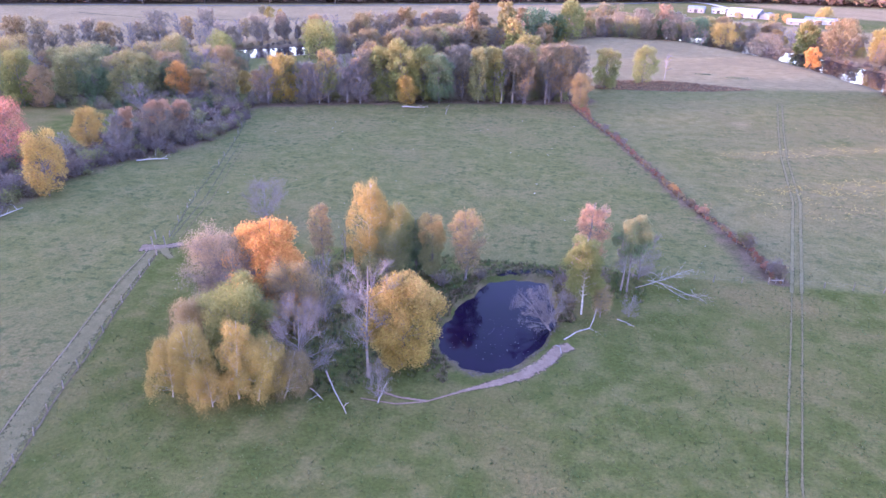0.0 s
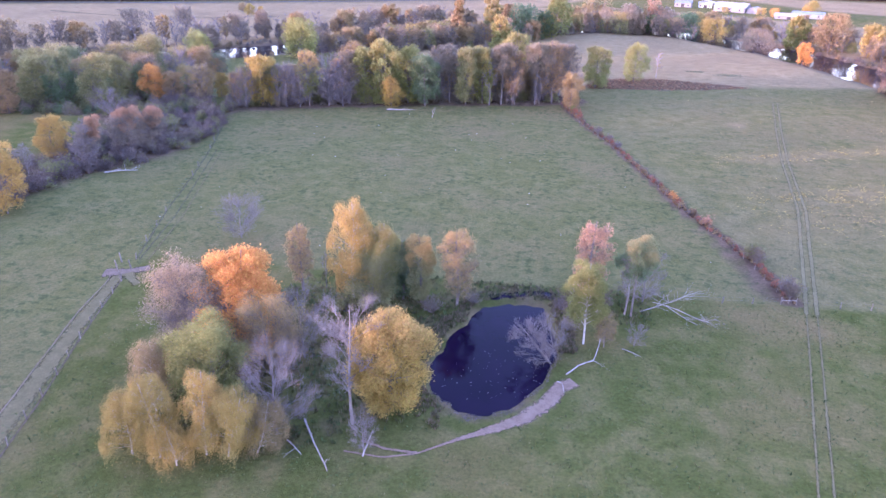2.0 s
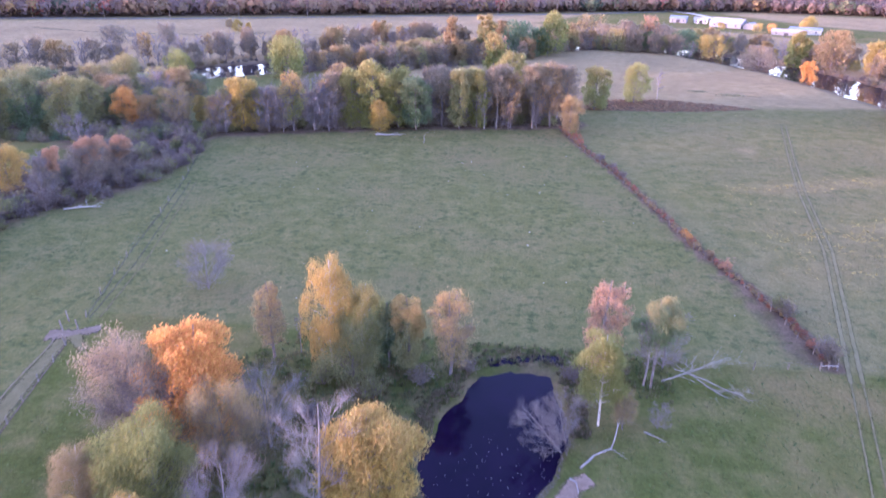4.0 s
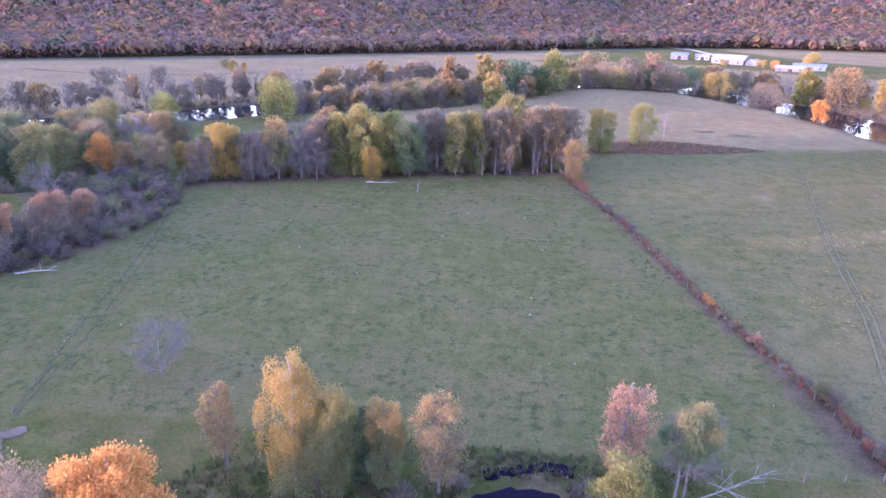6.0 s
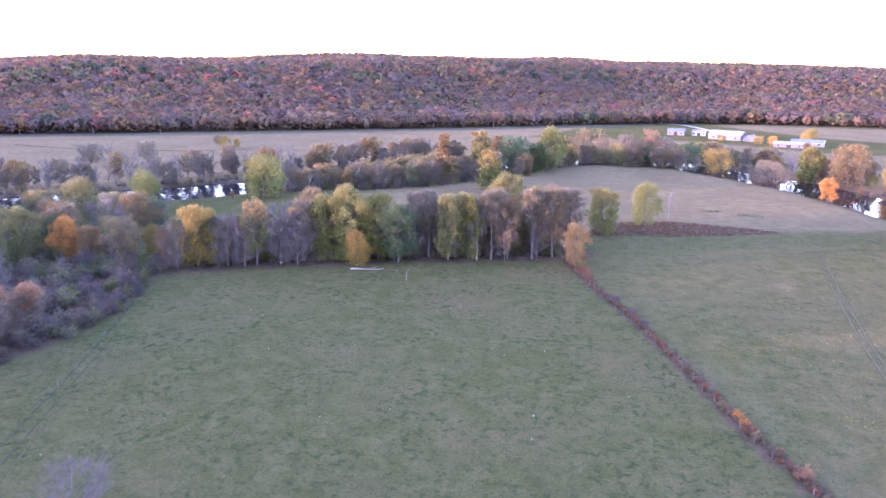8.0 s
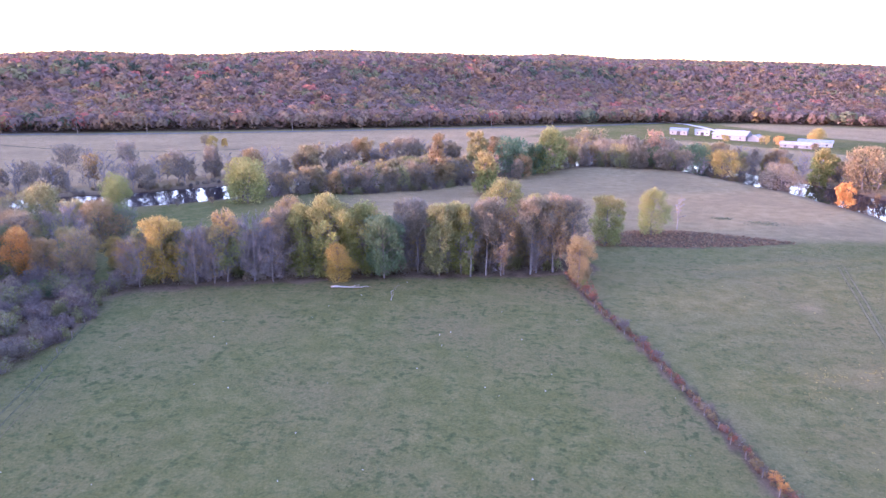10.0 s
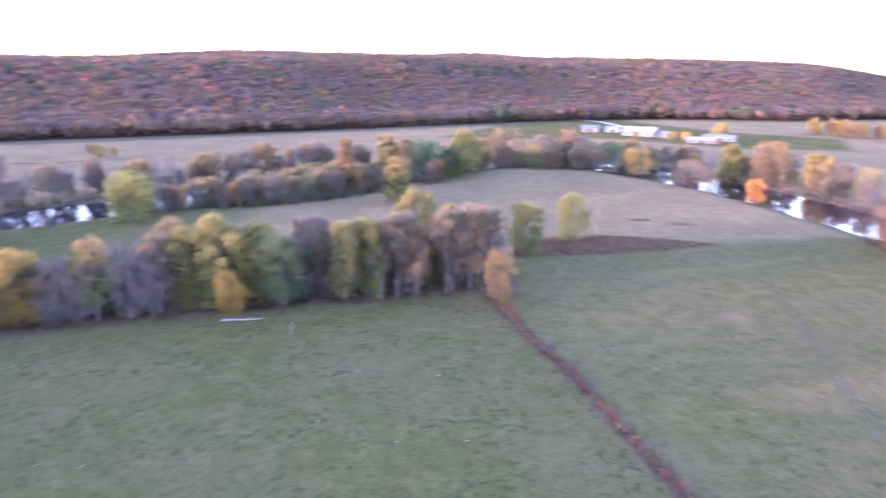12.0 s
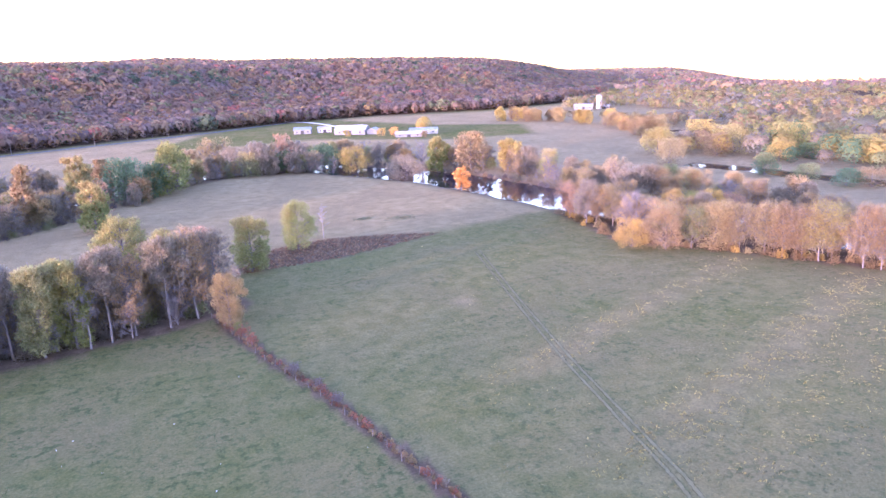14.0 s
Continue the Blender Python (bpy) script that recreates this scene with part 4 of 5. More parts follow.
plant("sparse", 171.3, 188.2, 16.1, 10.5, RUST, 0)
plant("maple", 154.8, 257.2, 10.7, 12.1, TAN, 0.1)
plant("sparse", 176.3, 243.5, 13.4, 10.3, PINK, 0)
plant("sparse", 196.5, 230.7, 14.1, 10.6, RUST, 0)
plant("sparse", 144.5, 263.7, 15.6, 10.0, TAN, 0)

# valley trees beyond the tan fields
stand("valley trees", "in the broad wooded valley")
plant("maple", 317.7, 403.5, 17.4, 21.0, GOLD, 0.2)
plant("maple", 317.9, 374.6, 16.4, 21.9, STRAW, 0.1)
plant("maple", 331.4, 347.4, 18.1, 28.7, YELLOW_GREEN, 0.4)
plant("maple", 309.3, 336.1, 10.4, 13.5, GOLD, 0)
plant("maple", 330.9, 332.9, 8.5, 14.0, GREEN, 0)
plant("maple", 337.3, 327.7, 12.0, 19.4, GOLD, 0)
plant("maple", 340.7, 311.2, 13.6, 24.3, YELLOW_GREEN, 0.4)
plant("maple", 258.3, 362.6, 13.6, 16.1, TAN, 0)
plant("maple", 281.6, 398.0, 15.7, 17.9, STRAW, 0.1)
plant("maple", 267.4, 308.5, 10.6, 11.9, GREEN, 0.2)
plant("maple", 271.8, 289.4, 7.1, 13.0, OLIVE, 0)
plant("maple", 270.2, 269.3, 7.2, 14.0, GREEN, 0)
plant("maple", 278.1, 263.7, 8.3, 14.1, RUST, 0)
plant("maple", 301.7, 371.6, 12.8, 17.7, RUST, 0)
plant("maple", 296.2, 392.7, 13.4, 14.5, BROWN, 0)

stand("roadside trees", "beside the far road")
plant("maple", -213, 497, 8.5, 7, GOLD)
plant("maple", -206, 502, 6.5, 4.5, AMBER)
plant("sparse", -222, 505, 8, 7, TAN)

stand("farm trees", "beside the farm buildings")
plant("maple", 234, 648, 12, 12, GOLD)
plant("maple", 228, 640, 9, 9, AMBER)
plant("maple", 196, 622, 7, 9, ORANGE)
plant("maple", 187, 628, 6.5, 8, AMBER)
plant("maple", 210, 590, 5, 6, RUST)
plant("maple", 160, 640, 6, 6, GOLD)

# ---- rows of trees ----
stand("trees along the river", "on the river bank")
row([(-300, 222), (-236, 266), (-182, 305), (-157, 322), (-134, 342), (-103, 366), (-70, 402), (-20, 446)], 22, 120, ("bare", "sparse", "bare", "sparse", "bare", "maple"), (BROWN, BROWN, TAN, BROWN, RUST), (9, 17), (0.5, 0.8), 11, 21)
brush("bank_scrub_west", "tangled brown scrub along the river bank", [(-300, 222), (-236, 266), (-182, 305), (-157, 322), (-134, 342), (-103, 366), (-70, 402)], 6, 110, (BROWN, TWIG, BROWN, TAN), (1.2, 2.8), 10, 18.5)
brush("bank_scrub_east", "tangled brown scrub on the far river bank", [(92, 478), (118, 436), (140, 398), (152, 352), (160, 310), (172, 272), (190, 236)], 6, 60, (BROWN, TWIG, BROWN, RUST), (1.5, 3.5), 9, 14)
brush("belt_scrub", "brown undergrowth beneath the trees behind the field", [(-112, 327), (-97, 338), (-72, 343), (-50, 357), (-32, 372), (-16, 394), (22, 463), (88, 458)], 10, 150, (BROWN, TWIG, BROWN, OLIVE), (2, 4.5), 8, 0)
row([(-162, 278), (-141, 302), (-122, 317), (-104, 336)], -6, 9, ("bare", "sparse"), (BROWN, TAN), (3, 7), (0.6, 0.9), 12)
row([(-112, 327), (-97, 338), (-72, 343), (-50, 357), (-32, 372), (-16, 394)], 42, 120, ("sparse", "maple", "bare", "sparse", "maple"), (BROWN, BROWN, RUST, TAN, OLIVE), (9, 13.5), (0.55, 0.85), 13, 2)
row([(-10, 412), (22, 463), (55, 463), (88, 458)], 24, 54, ("sparse", "maple", "bare", "maple"), (BROWN, RUST, OLIVE, TAN, GREEN), (8, 13), (0.6, 0.9), 14, 2)
row([(167, 322), (170, 361), (164, 398), (146, 426), (122, 452), (100, 488)][::-1], 18, 56, ("sparse", "maple", "maple", "bare"), (BROWN, RUST, TAN, OLIVE, GOLD), (6, 11), (0.6, 0.95), 15, 4)
row([(-4, 400), (12, 436), (30, 454), (60, 457), (88, 447), (106, 424)], 12, 44, ("maple", "sparse", "maple", "bare"), (BROWN, RUST, OLIVE, BROWN, OLIVE, GREEN), (9, 15), (0.6, 0.95), 26, 0)
row([(-60, 440), (-20, 476), (40, 516), (100, 506), (138, 452), (168, 400), (176, 340), (186, 296), (206, 240)], 15, 92, ("sparse", "maple", "maple", "bare"), (BROWN, RUST, TAN, BROWN, OLIVE, BROWN), (8, 14), (0.6, 0.95), 27, 0)
stand("trees at the field's end", "in the belt behind the field")
row(BELT, 11, 84, ("sparse", "bare", "sparse", "bare", "maple"), (BROWN, TAN, BROWN, RUST, OLIVE), (11, 17), (0.38, 0.55), 16, 4)
stand("shrubs at the field's end", "under the field's tree belt")
brush("belt_undergrowth", "purple-brown undergrowth beneath the tree belt", BELT, 9, 110, (BROWN, TWIG, BROWN, OLIVE), (2, 4.6), 17, 1.5)
stand("thicket on the west side", "in the western thicket")
shrubs(THICKET, 26, 160, (BROWN, TWIG, OLIVE, TWIG, TWIG), (2.0, 4.2), 18, 0.35, 1)
brush("thicket_scrub", "tangled grey-brown scrub filling the western thicket", THICKET, 30, 240, (BROWN, TWIG, TWIG, OLIVE), (1.6, 3.8), 36, 0.5)
brush("wood_edge_undergrowth", "dark scrub along the western wood's edge", [(-190, 182), (-152, 186), (-126, 190), (-105, 198)], 12, 90, (BROWN, TWIG, OLIVE, GREEN), (2.5, 5), 35, 0)
shrubs([(-97, 200), (-110, 214), (-140, 222)], 14, 26, (BROWN, TWIG, OLIVE), (2.5, 5), 19, 0.4, -4)
row([(-112, 214), (-150, 203), (-180, 198), (-230, 192)][::-1], 34, 40, ("maple", "maple", "sparse", "bare"), (GREEN, OLIVE, BROWN, GREEN, OLIVE, RUST), (11, 17), (0.6, 0.9), 20, 4)
stand("lit autumn wood", "in the sunlit eastern wood")
EAST_EDGE = [(141, 293), (132, 246), (143, 231), (153, 219), (161, 206), (172, 187), (190, 158), (212, 120)][::-1]
row(EAST_EDGE, -26, 62, ("sparse", "sparse", "maple", "sparse", "maple"), (RUST, AMBER, RUST, BROWN, AMBER, RUST, TAN, OLIVE), (9, 15), (0.5, 0.8), 21, -2)
brush("wood_edge_scrub", "rust and amber scrub along the sunlit wood's edge", EAST_EDGE, -5, 80, (RUST, AMBER, TAN, RUST), (1.5, 3.5), 22)
row([(176, 300), (200, 262), (215, 225), (230, 180), (260, 110)], -14, 26, ("sparse", "maple", "bare"), (BROWN, TAN, BROWN, RUST), (8, 13), (0.6, 0.9), 23, -2)
stand("far hedgerow trees", "in the far hedgerow")
row([(322, 690), (372, 610), (352, 501), (322, 476)], 26, 40, ("maple", "maple", "sparse"), (GOLD, TAN, RUST, RUST, TAN), (9, 15), (0.7, 1.0), 24, 0)

# ---- the hedge on the field's edge ----
stand("hedge shrubs", "in the overgrown field hedge")
shrubs(HEDGE, 1.0, 58, (RUST, HEDGE_RED, TAN, BROWN, HEDGE_RED), (0.6, 1.25), 31, 0.5, -0.5)
brush("hedge_growth", "low red-brown grass and briars along the fence", HEDGE, 1.3, 260, (RUST, HEDGE_RED, TAN, (0.15, 0.095, 0.06)), (0.35, 0.8), 33, -0.65)
for u, colour, tall, wide in ((0.11, HEDGE_RED, 2.6, 2.6), (0.09, YELLOW_GREEN, 2.4, 1.8), (0.14, HEDGE_RED, 2.0, 2.4), (0.33, TWIG, 1.9, 2.4), (0.27, TWIG, 2.2, 2.6), (0.38, TWIG, 1.8, 2.2), (0.655, ORANGE, 1.2, 2.0), (0.67, ORANGE, 1.3, 2.0), (0.685, HEDGE_RED, 1.2, 2.0), (0.73, RUST, 1.4, 2.2), (0.77, PINK, 1.8, 2.6), (0.88, OLIVE, 3.0, 3.4), (0.895, BROWN, 2.6, 3.0), (0.985, BROWN, 3.0, 3.2), (0.975, TWIG, 2.8, 3.2)):
    hx, hy, _, _ = along_line(HEDGE, u)
    shrub(hx + 0.4, hy, tall, wide, colour, colour is not TWIG)

# ---- wooded hills ----


def crowns(places, tall, wide, colours, rng, leaves=44, size=1.9):
    """Many crowns as one array of leaf sprays: places on the ground, heights, widths and a colour each."""
    n = len(places)
    way = unit(rng.normal(size=(n, leaves, 3)))
    way[:, :, 2] = np.where((way[:, :, 2] < -0.1) & (rng.random((n, leaves)) < 0.6), -way[:, :, 2], way[:, :, 2])
    phase = rng.uniform(0, 6.28, (n, 1, 3))
    lump = 1 + 0.16 * np.sin(4 * way[:, :, :1] + phase[:, :, :1]) * np.cos(4 * way[:, :, 1:2] + phase[:, :, 1:2]) + 0.10 * np.sin(7 * way[:, :, 2:] + 5 * way[:, :, :1] + phase[:, :, 2:])
    radius = np.stack([wide / 2, wide / 2, tall * 0.46], 1)[:, None] * rng.uniform(0.90, 1.0, (n, leaves, 1)) * lump
    centre = np.c_[places[:, :2], places[:, 2] + tall * 0.54][:, None] + way * radius
    scale = (wide[:, None] / 9.0) * size * rng.uniform(0.6, 1.3, (n, leaves))
    v, f = diamonds(centre.reshape(-1, 3), scale.ravel(), rng, way.reshape(-1, 3) * 1.3, 0.0, 0.22, True)
    return v, f, np.repeat(colours, leaves * 3, axis=0)


def woodland(name, label, x, y, rng, colours, weights, tall, leaves, size, plump=(0.75, 1.05)):
    z = land(x, y)
    # neighbouring trees tend to the same colour
    odds = np.array(weights)[None] * np.exp(1.5 * np.stack([ripple(x, y, 95 + 13 * k, 2.0 * k) + 0.6 * ripple(x, y, 37, 3.0 * k) for k in range(len(colours))], 1))
    odds = np.cumsum(odds / odds.sum(1, keepdims=True), 1)
    pick = np.minimum((odds < rng.random((len(x), 1))).sum(1), len(colours) - 1)
    tone = np.array(colours)[pick] * rng.uniform(1.0, 1.22, (len(x), 1))
    high = rng.uniform(*tall, len(x))
    v, f, c = crowns(np.c_[x, y, z], high, high * rng.uniform(*plump, len(x)), tone, rng, leaves, size)
    tagged(new(name, mesh_of(name, v, f, FAR_LEAF, ("leaf_colour", c))), label, "woodland", kind="stuff")


def scatter(rng, x0, x1, y0, y1, step):
    gx, gy = np.meshgrid(np.arange(x0, x1, step), np.arange(y0, y1, step))
    return (gx + rng.uniform(-0.5, 0.5, gx.shape) * step).ravel(), (gy + rng.uniform(-0.5, 0.5, gy.shape) * step).ravel()


def build_woodlands():
    autumn = [(0.198, 0.128, 0.080), (0.166, 0.122, 0.108), (0.235, 0.158, 0.075), (0.15, 0.145, 0.08), (0.202, 0.148, 0.102), RED, (0.170, 0.116, 0.090), (0.075, 0.09, 0.06), PINK]
    weights = [7, 7, 0.9, 1.5, 3, 0.3, 7, 0.7, 0.4]
    rng = np.random.default_rng(41)
    x, y = scatter(rng, -1000, 1250, 250, 1900, 7.4)
    behind = y - np.interp(x, FOOT_X, FOOT_Y)
    seen = np.degrees(np.arctan2(x, y - 40))
    keep = (behind > -1) & (behind < 190) & (seen > -46) & (seen < 60)
    woodland("woodland_lower_slope", "dense autumn woodland in rust, brown and gold on the lower hillside", x[keep], y[keep], rng, autumn, weights, (11.5, 15.5), 64, 2.0)
    x, y = scatter(rng, -1300, 1500, 250, 2200, 8.8)
    behind = y - np.interp(x, FOOT_X, FOOT_Y)
    seen = np.degrees(np.arctan2(x, y - 40))
    keep = (behind >= 190) & (behind < 680) & (seen > -46) & (seen < 62)
    woodland("woodland_upper_slope", "autumn woodland covering the hill's upper slope and crest", x[keep], y[keep], rng, autumn, [5, 8, 0.7, 2.0, 1.4, 0.4, 6, 1.8, 0.1], (11.5, 15.5), 38, 2.6)
    x, y = scatter(rng, 300, 1700, 60, 1500, 10.5)
    behind = y - np.interp(x, FOOT_X, FOOT_Y)
    seen = np.degrees(np.arctan2(x - 1, y - 81))
    open_land = inside(x, y, [(480, 780), (570, 640), (510, 575), (420, 570), (400, 620), (430, 780)], 3) + inside(x, y, [(210, 400), (275, 550), (340, 480), (268, 390), (262, 310), (250, 230), (230, 330)], 3) + (nearest(x, y, MERE) < 24)
    keep = (behind < -5) & (seen > 34) & (seen < 66) & (x > 395) & (open_land < 0.4) & (ripple(x, y, 190, 2.0) > -0.55)
    woodland("woodland_valley", "autumn woods spread over the far valley floor", x[keep], y[keep], rng, [TAN, STRAW, PINK, RUST, STRAW, BROWN, OLIVE], [4, 2, 0.2, 4, 2, 5, 2], (6, 11), 44, 2.0, (0.8, 1.1))
    x, y = scatter(rng, 240, 470, 120, 400, 13)
    keep = (inside(x, y, [(276, 392), (282, 345), (292, 270), (316, 205), (350, 130), (450, 160), (420, 260), (395, 330), (390, 400)], 3) > 0.5) & (nearest(x, y, BROOK) > 20) & (rng.random(len(x)) < 0.7)
    woodland("woodland_brook", "gold, tan and green trees beyond the brook", x[keep], y[keep], rng, [GOLD, TAN, OLIVE, STRAW, RUST, GREEN, BROWN], [2, 3, 2, 2, 2, 2, 3], (8, 15), 420, 0.8, (0.75, 1.1))
    x, y = scatter(rng, 500, 4000, 300, 4000, 42)
    behind = y - np.interp(x, FOOT_X, FOOT_Y)
    far, seen = np.hypot(x, y), np.degrees(np.arctan2(x - 1, y - 81))
    keep = (seen > 26) & (seen < 66) & (far > 1250) & (far < 4200) & ((behind < -5) | (behind > 600) | (x > 1150) | (y > 1850))
    woodland("woodland_distance", "hazy autumn woods filling the distance", x[keep], y[keep], rng, autumn, [5, 6, 0.6, 1.5, 2, 0.2, 6, 0.8, 0.4], (12, 16), 14, 2.2, (1.6, 2.4))
    x, y = scatter(rng, -1000, -380, -600, 620, 11)
    s = 0.938 * x + 0.347 * y
    keep = (s < -560) & (s > -700) & (y < 560 - 0.2 * x - 300)
    woodland("woodland_west_ridge", "autumn woods on the western ridge", x[keep], y[keep], rng, autumn, weights, (10, 19), 16, 3.2)


build_woodlands()

# ---- spruces on the skyline ----


def spruce(x, y, tall):
    """A dark conifer: a trunk and tiers of drooping boughs."""
    rng = np.random.default_rng(int(abs(x) * 7 + y))
    tree = new("spruce_tree")
    tree.matrix_basis = Matrix.Translation((x, y, float(land(x, y))))
    tubes = Tubes()
    tubes.add([(0, 0, 0), (0, 0, tall * 0.6), (0, 0, tall)], [0.3, 0.18, 0.03], 5)
    new("trunk", tubes.mesh("trunk", BARK)).parent = tree
    u = rng.random(260) ** 0.8
    az, r = rng.uniform(0, 6.28, 260), (1 - u) * tall * 0.2 * rng.uniform(0.4, 1, 260) + 0.15
    spots = np.c_[np.cos(az) * r, np.sin(az) * r, tall * (0.1 + 0.9 * u)]
    v, f = diamonds(spots, 1.5 * (1.1 - u), rng, np.c_[np.cos(az), np.sin(az), np.full(260, 0.6)], 0.6)
    boughs = new("crown", mesh_of("crown", v, f, LEAF))
    boughs.parent, boughs.color = tree, (0.028, 0.042, 0.026, 0)
    tagged(tree, "dark green spruce above the autumn woods", "conifer", "spruces on the skyline")


for sx, sy in ((-226, 1081), (-236, 1090), (-160, 1100), (-90, 1140), (-330, 1010), (-420, 960), (-30, 1170), (40, 1190), (520, 1260), (560, 1250), (640, 1280), (700, 1330), (300, 1290), (345, 1300), (420, 1280), (590, 1290)):
    spruce(sx, sy, 19 if sx == -226 else 12 + (sx * 7 + sy) % 4)

# ---- fences ----


def post_mesh(tall, r):
    bm = bmesh.new()
    bmesh.ops.create_cone(bm, cap_ends=True, segments=7, radius1=r, radius2=r * 0.85, depth=tall, matrix=Matrix.Translation((0, 0, tall / 2)))
    bmesh.ops.bevel(bm, geom=[e for e in bm.edges if all(v.co.z > tall * 0.9 for v in e.verts)], offset=r * 0.3, segments=1, affect="EDGES")
    me = bpy.data.meshes.new("post")
    bm.to_mesh(me)
    bm.free()
    me.materials.append(POSTWOOD)
    return me


POST, TALL_POST = post_mesh(1.35, 0.085), post_mesh(2.1, 0.12)


def fence(line, step, label, seed, missing=0.0):
    """Wooden posts with two strands of wire."""
    r = random.Random(seed)
    total = sum(math.dist(a, b) for a, b in zip(line, line[1:]))
    count = int(total / step)
    x0, y0, _, _ = along_line(line, 0)
    rail = new("fence")
    rail.location = (x0, y0, 0)
    tops = []
    for i in range(count + 1):
        x, y, lx, ly = along_line(line, i / count)
        x, y = x + r.uniform(-0.15, 0.15), y + r.uniform(-0.15, 0.15)
        z = float(land(x, y))
        tops.append((x - x0, y - y0, z))
        if r.random() < missing:
            continue
        post = new("post", POST)
        post.parent = rail
        post.matrix_basis = pose(x - x0, y - y0, z - 0.12, r.uniform(-6, 6), r.uniform(-6, 6), r.uniform(0, 90)) @ Matrix.Diagonal((1, 1, r.uniform(0.85, 1.12), 1))
    for high in (0.55, 1.05):
        tubes = Tubes()
        tubes.add([(x, y, z + high) for x, y, z in tops], [0.005] * len(tops), 3)
        new("wire", tubes.mesh("wire", WIRE)).parent = rail
    return tagged(rail, label, "fence", "field fences")


fence([(a - 0.9, b - 0.2) for a, b in HEDGE], 4.2, "weathered post and wire fence along the hedge", 51)
fence([(20, 93.9), (32.6, 94.7), (46, 96.1), (53.3, 96), (62.2, 96.4), (98, 98.5), (150, 101)], 4.6, "weathered post and wire fence across the fields", 52, 0.1)
fence([(-64.6, 85.5), (-59.8, 66.8), (-56.0, 54.0), (-53.7, 44.3), (-51.0, 35.5), (-49.8, 30.4), (-45.5, 16)], 4.4, "wooden post and wire fence beside the lane", 53)
fence([(-66.6, 93.5), (-73.5, 116.8), (-78.3, 137.5), (-86.6, 167.1), (-92, 184)], 7.5, "old leaning post fence in tall grass", 54, 0.15)
for gx, gy in ((-67.2, 88.9), (-65.0, 89.4), (-68.2, 91.8), (-64.4, 85.4)):
    gate = new("gate_post", TALL_POST)
    gate.matrix_basis = pose(gx, gy, float(land(gx, gy)) - 0.15, 3, -4, 20)
    tagged(gate, "dark upright wooden gate post at the lane's end", "gate post", "gate posts")

rail = new("fence_rail")
rail.matrix_basis = pose(44.4, 96.0, float(land(44.4, 96.0)), 0, 0, 6)
bm = bmesh.new()
box(bm, (2.4, 0.09, 0.10), (0, 0, 0.75), 0, 0.02)
part("rail", bm, DEADWOOD, rail)
for end in (-1.2, 1.2):
    upright = new("post", POST)
    upright.parent, upright.location = rail, (end, 0.08, -0.1)
tagged(rail, "pale wooden rail between two posts at the field corner", "fence rail")

# ---- fallen trunks ----


def fallen(points, thick, label, boughs=0, seed=1, name="fallen_trunk"):
    """A bleached trunk lying on the ground, with broken boughs."""
    rng = np.random.default_rng(seed)
    x0, y0, _ = points[0]
    base = float(land(x0, y0))
    log = new(name)
    log.location = (x0, y0, base)
    thick *= 0.75
    line = np.array([(x - x0, y - y0, z + thick * 0.7) for x, y, z in points], float)
    u = np.linspace(0, 1, 9)
    spine = np.stack([np.interp(u, np.linspace(0, 1, len(line)), line[:, c]) for c in range(3)], 1) + rng.normal(size=(9, 3)) * thick * 0.18
    tubes = Tubes()
    tubes.add(np.vstack([spine[:1] - [0, 0, 0.01], spine, spine[-1:] + 0.01]), np.r_[0.01, thick * (1 - 0.6 * u), 0.005], 8)
    new("trunk", tubes.mesh("trunk", DEADWOOD)).parent = log
    for k in range(boughs):
        at = spine[rng.integers(2, 8)]
        way = rng.normal(size=3) + (spine[-1] - spine[0]) / np.linalg.norm(spine[-1] - spine[0]) * 1.2
        way[2] = abs(way[2]) * 0.7
        way /= np.linalg.norm(way)
        far = rng.uniform(0.8, 2.6) * max(thick, 0.11) * (14 if boughs > 5 else 8)
        bough = Tubes()
        bough.add([at, at + way * far * 0.5 + rng.normal(size=3) * 0.1, at + way * far + [0, 0, -0.1 * far]], [thick * 0.4, thick * 0.28, thick * 0.08], 5)
        for _ in range(3):
            a = at + way * far * rng.uniform(0.4, 1)
            bough.add([a, a + (way + rng.normal(size=3) * 0.6) * far * 0.35], [thick * 0.15, thick * 0.04], 4)
        new("bough", bough.mesh("bough", DEADWOOD)).parent = log
    return tagged(log, label, "fallen trunk")


fallen([(-22.6, 54.9, 0.9), (-20.4, 51.6, 0.4), (-17.8, 48.1, 0)], 0.16, "long bleached birch trunk fallen at the copse's edge", 2, 1)
fallen([(-23.7, 51.9, 0.1), (-22.6, 51.0, 0.2), (-21.4, 50.0, 0)], 0.15, "short crooked bleached trunk lying in grass", 1, 2)
fallen([(-14.7, 51.0, 0), (-14.5, 52.6, 0.5), (-14.2, 53.9, 1.2)], 0.13, "forked white trunk leaning by a sapling", 2, 3)
fallen([(8.3, 70.6, 0), (10.0, 72.9, 0.1), (12.0, 74.1, 0.3), (12.6, 75.6, 1.2), (13.0, 76.8, 2.2)], 0.14, "bent white birch trunk lying towards the sand", 2, 4)
fallen([(16.4, 78.3, 0), (17.4, 77.6, 0.1), (18.8, 76.7, 0)], 0.10, "thin fallen birch branch in grass", 2, 5)
fallen([(7.0, 68.6, 0.1), (7.6, 67.9, 0.4), (7.9, 66.6, 0)], 0.12, "curved pale branch lying on the sand", 0, 6)
fallen([(20.2, 89.3, 0.2), (22.5, 89.9, 0.9), (24.6, 90.8, 1.4), (26.8, 91.4, 2.3), (29.0, 91.9, 3.2)], 0.11, "large bleached tree toppled beside the fence", 18, 7)
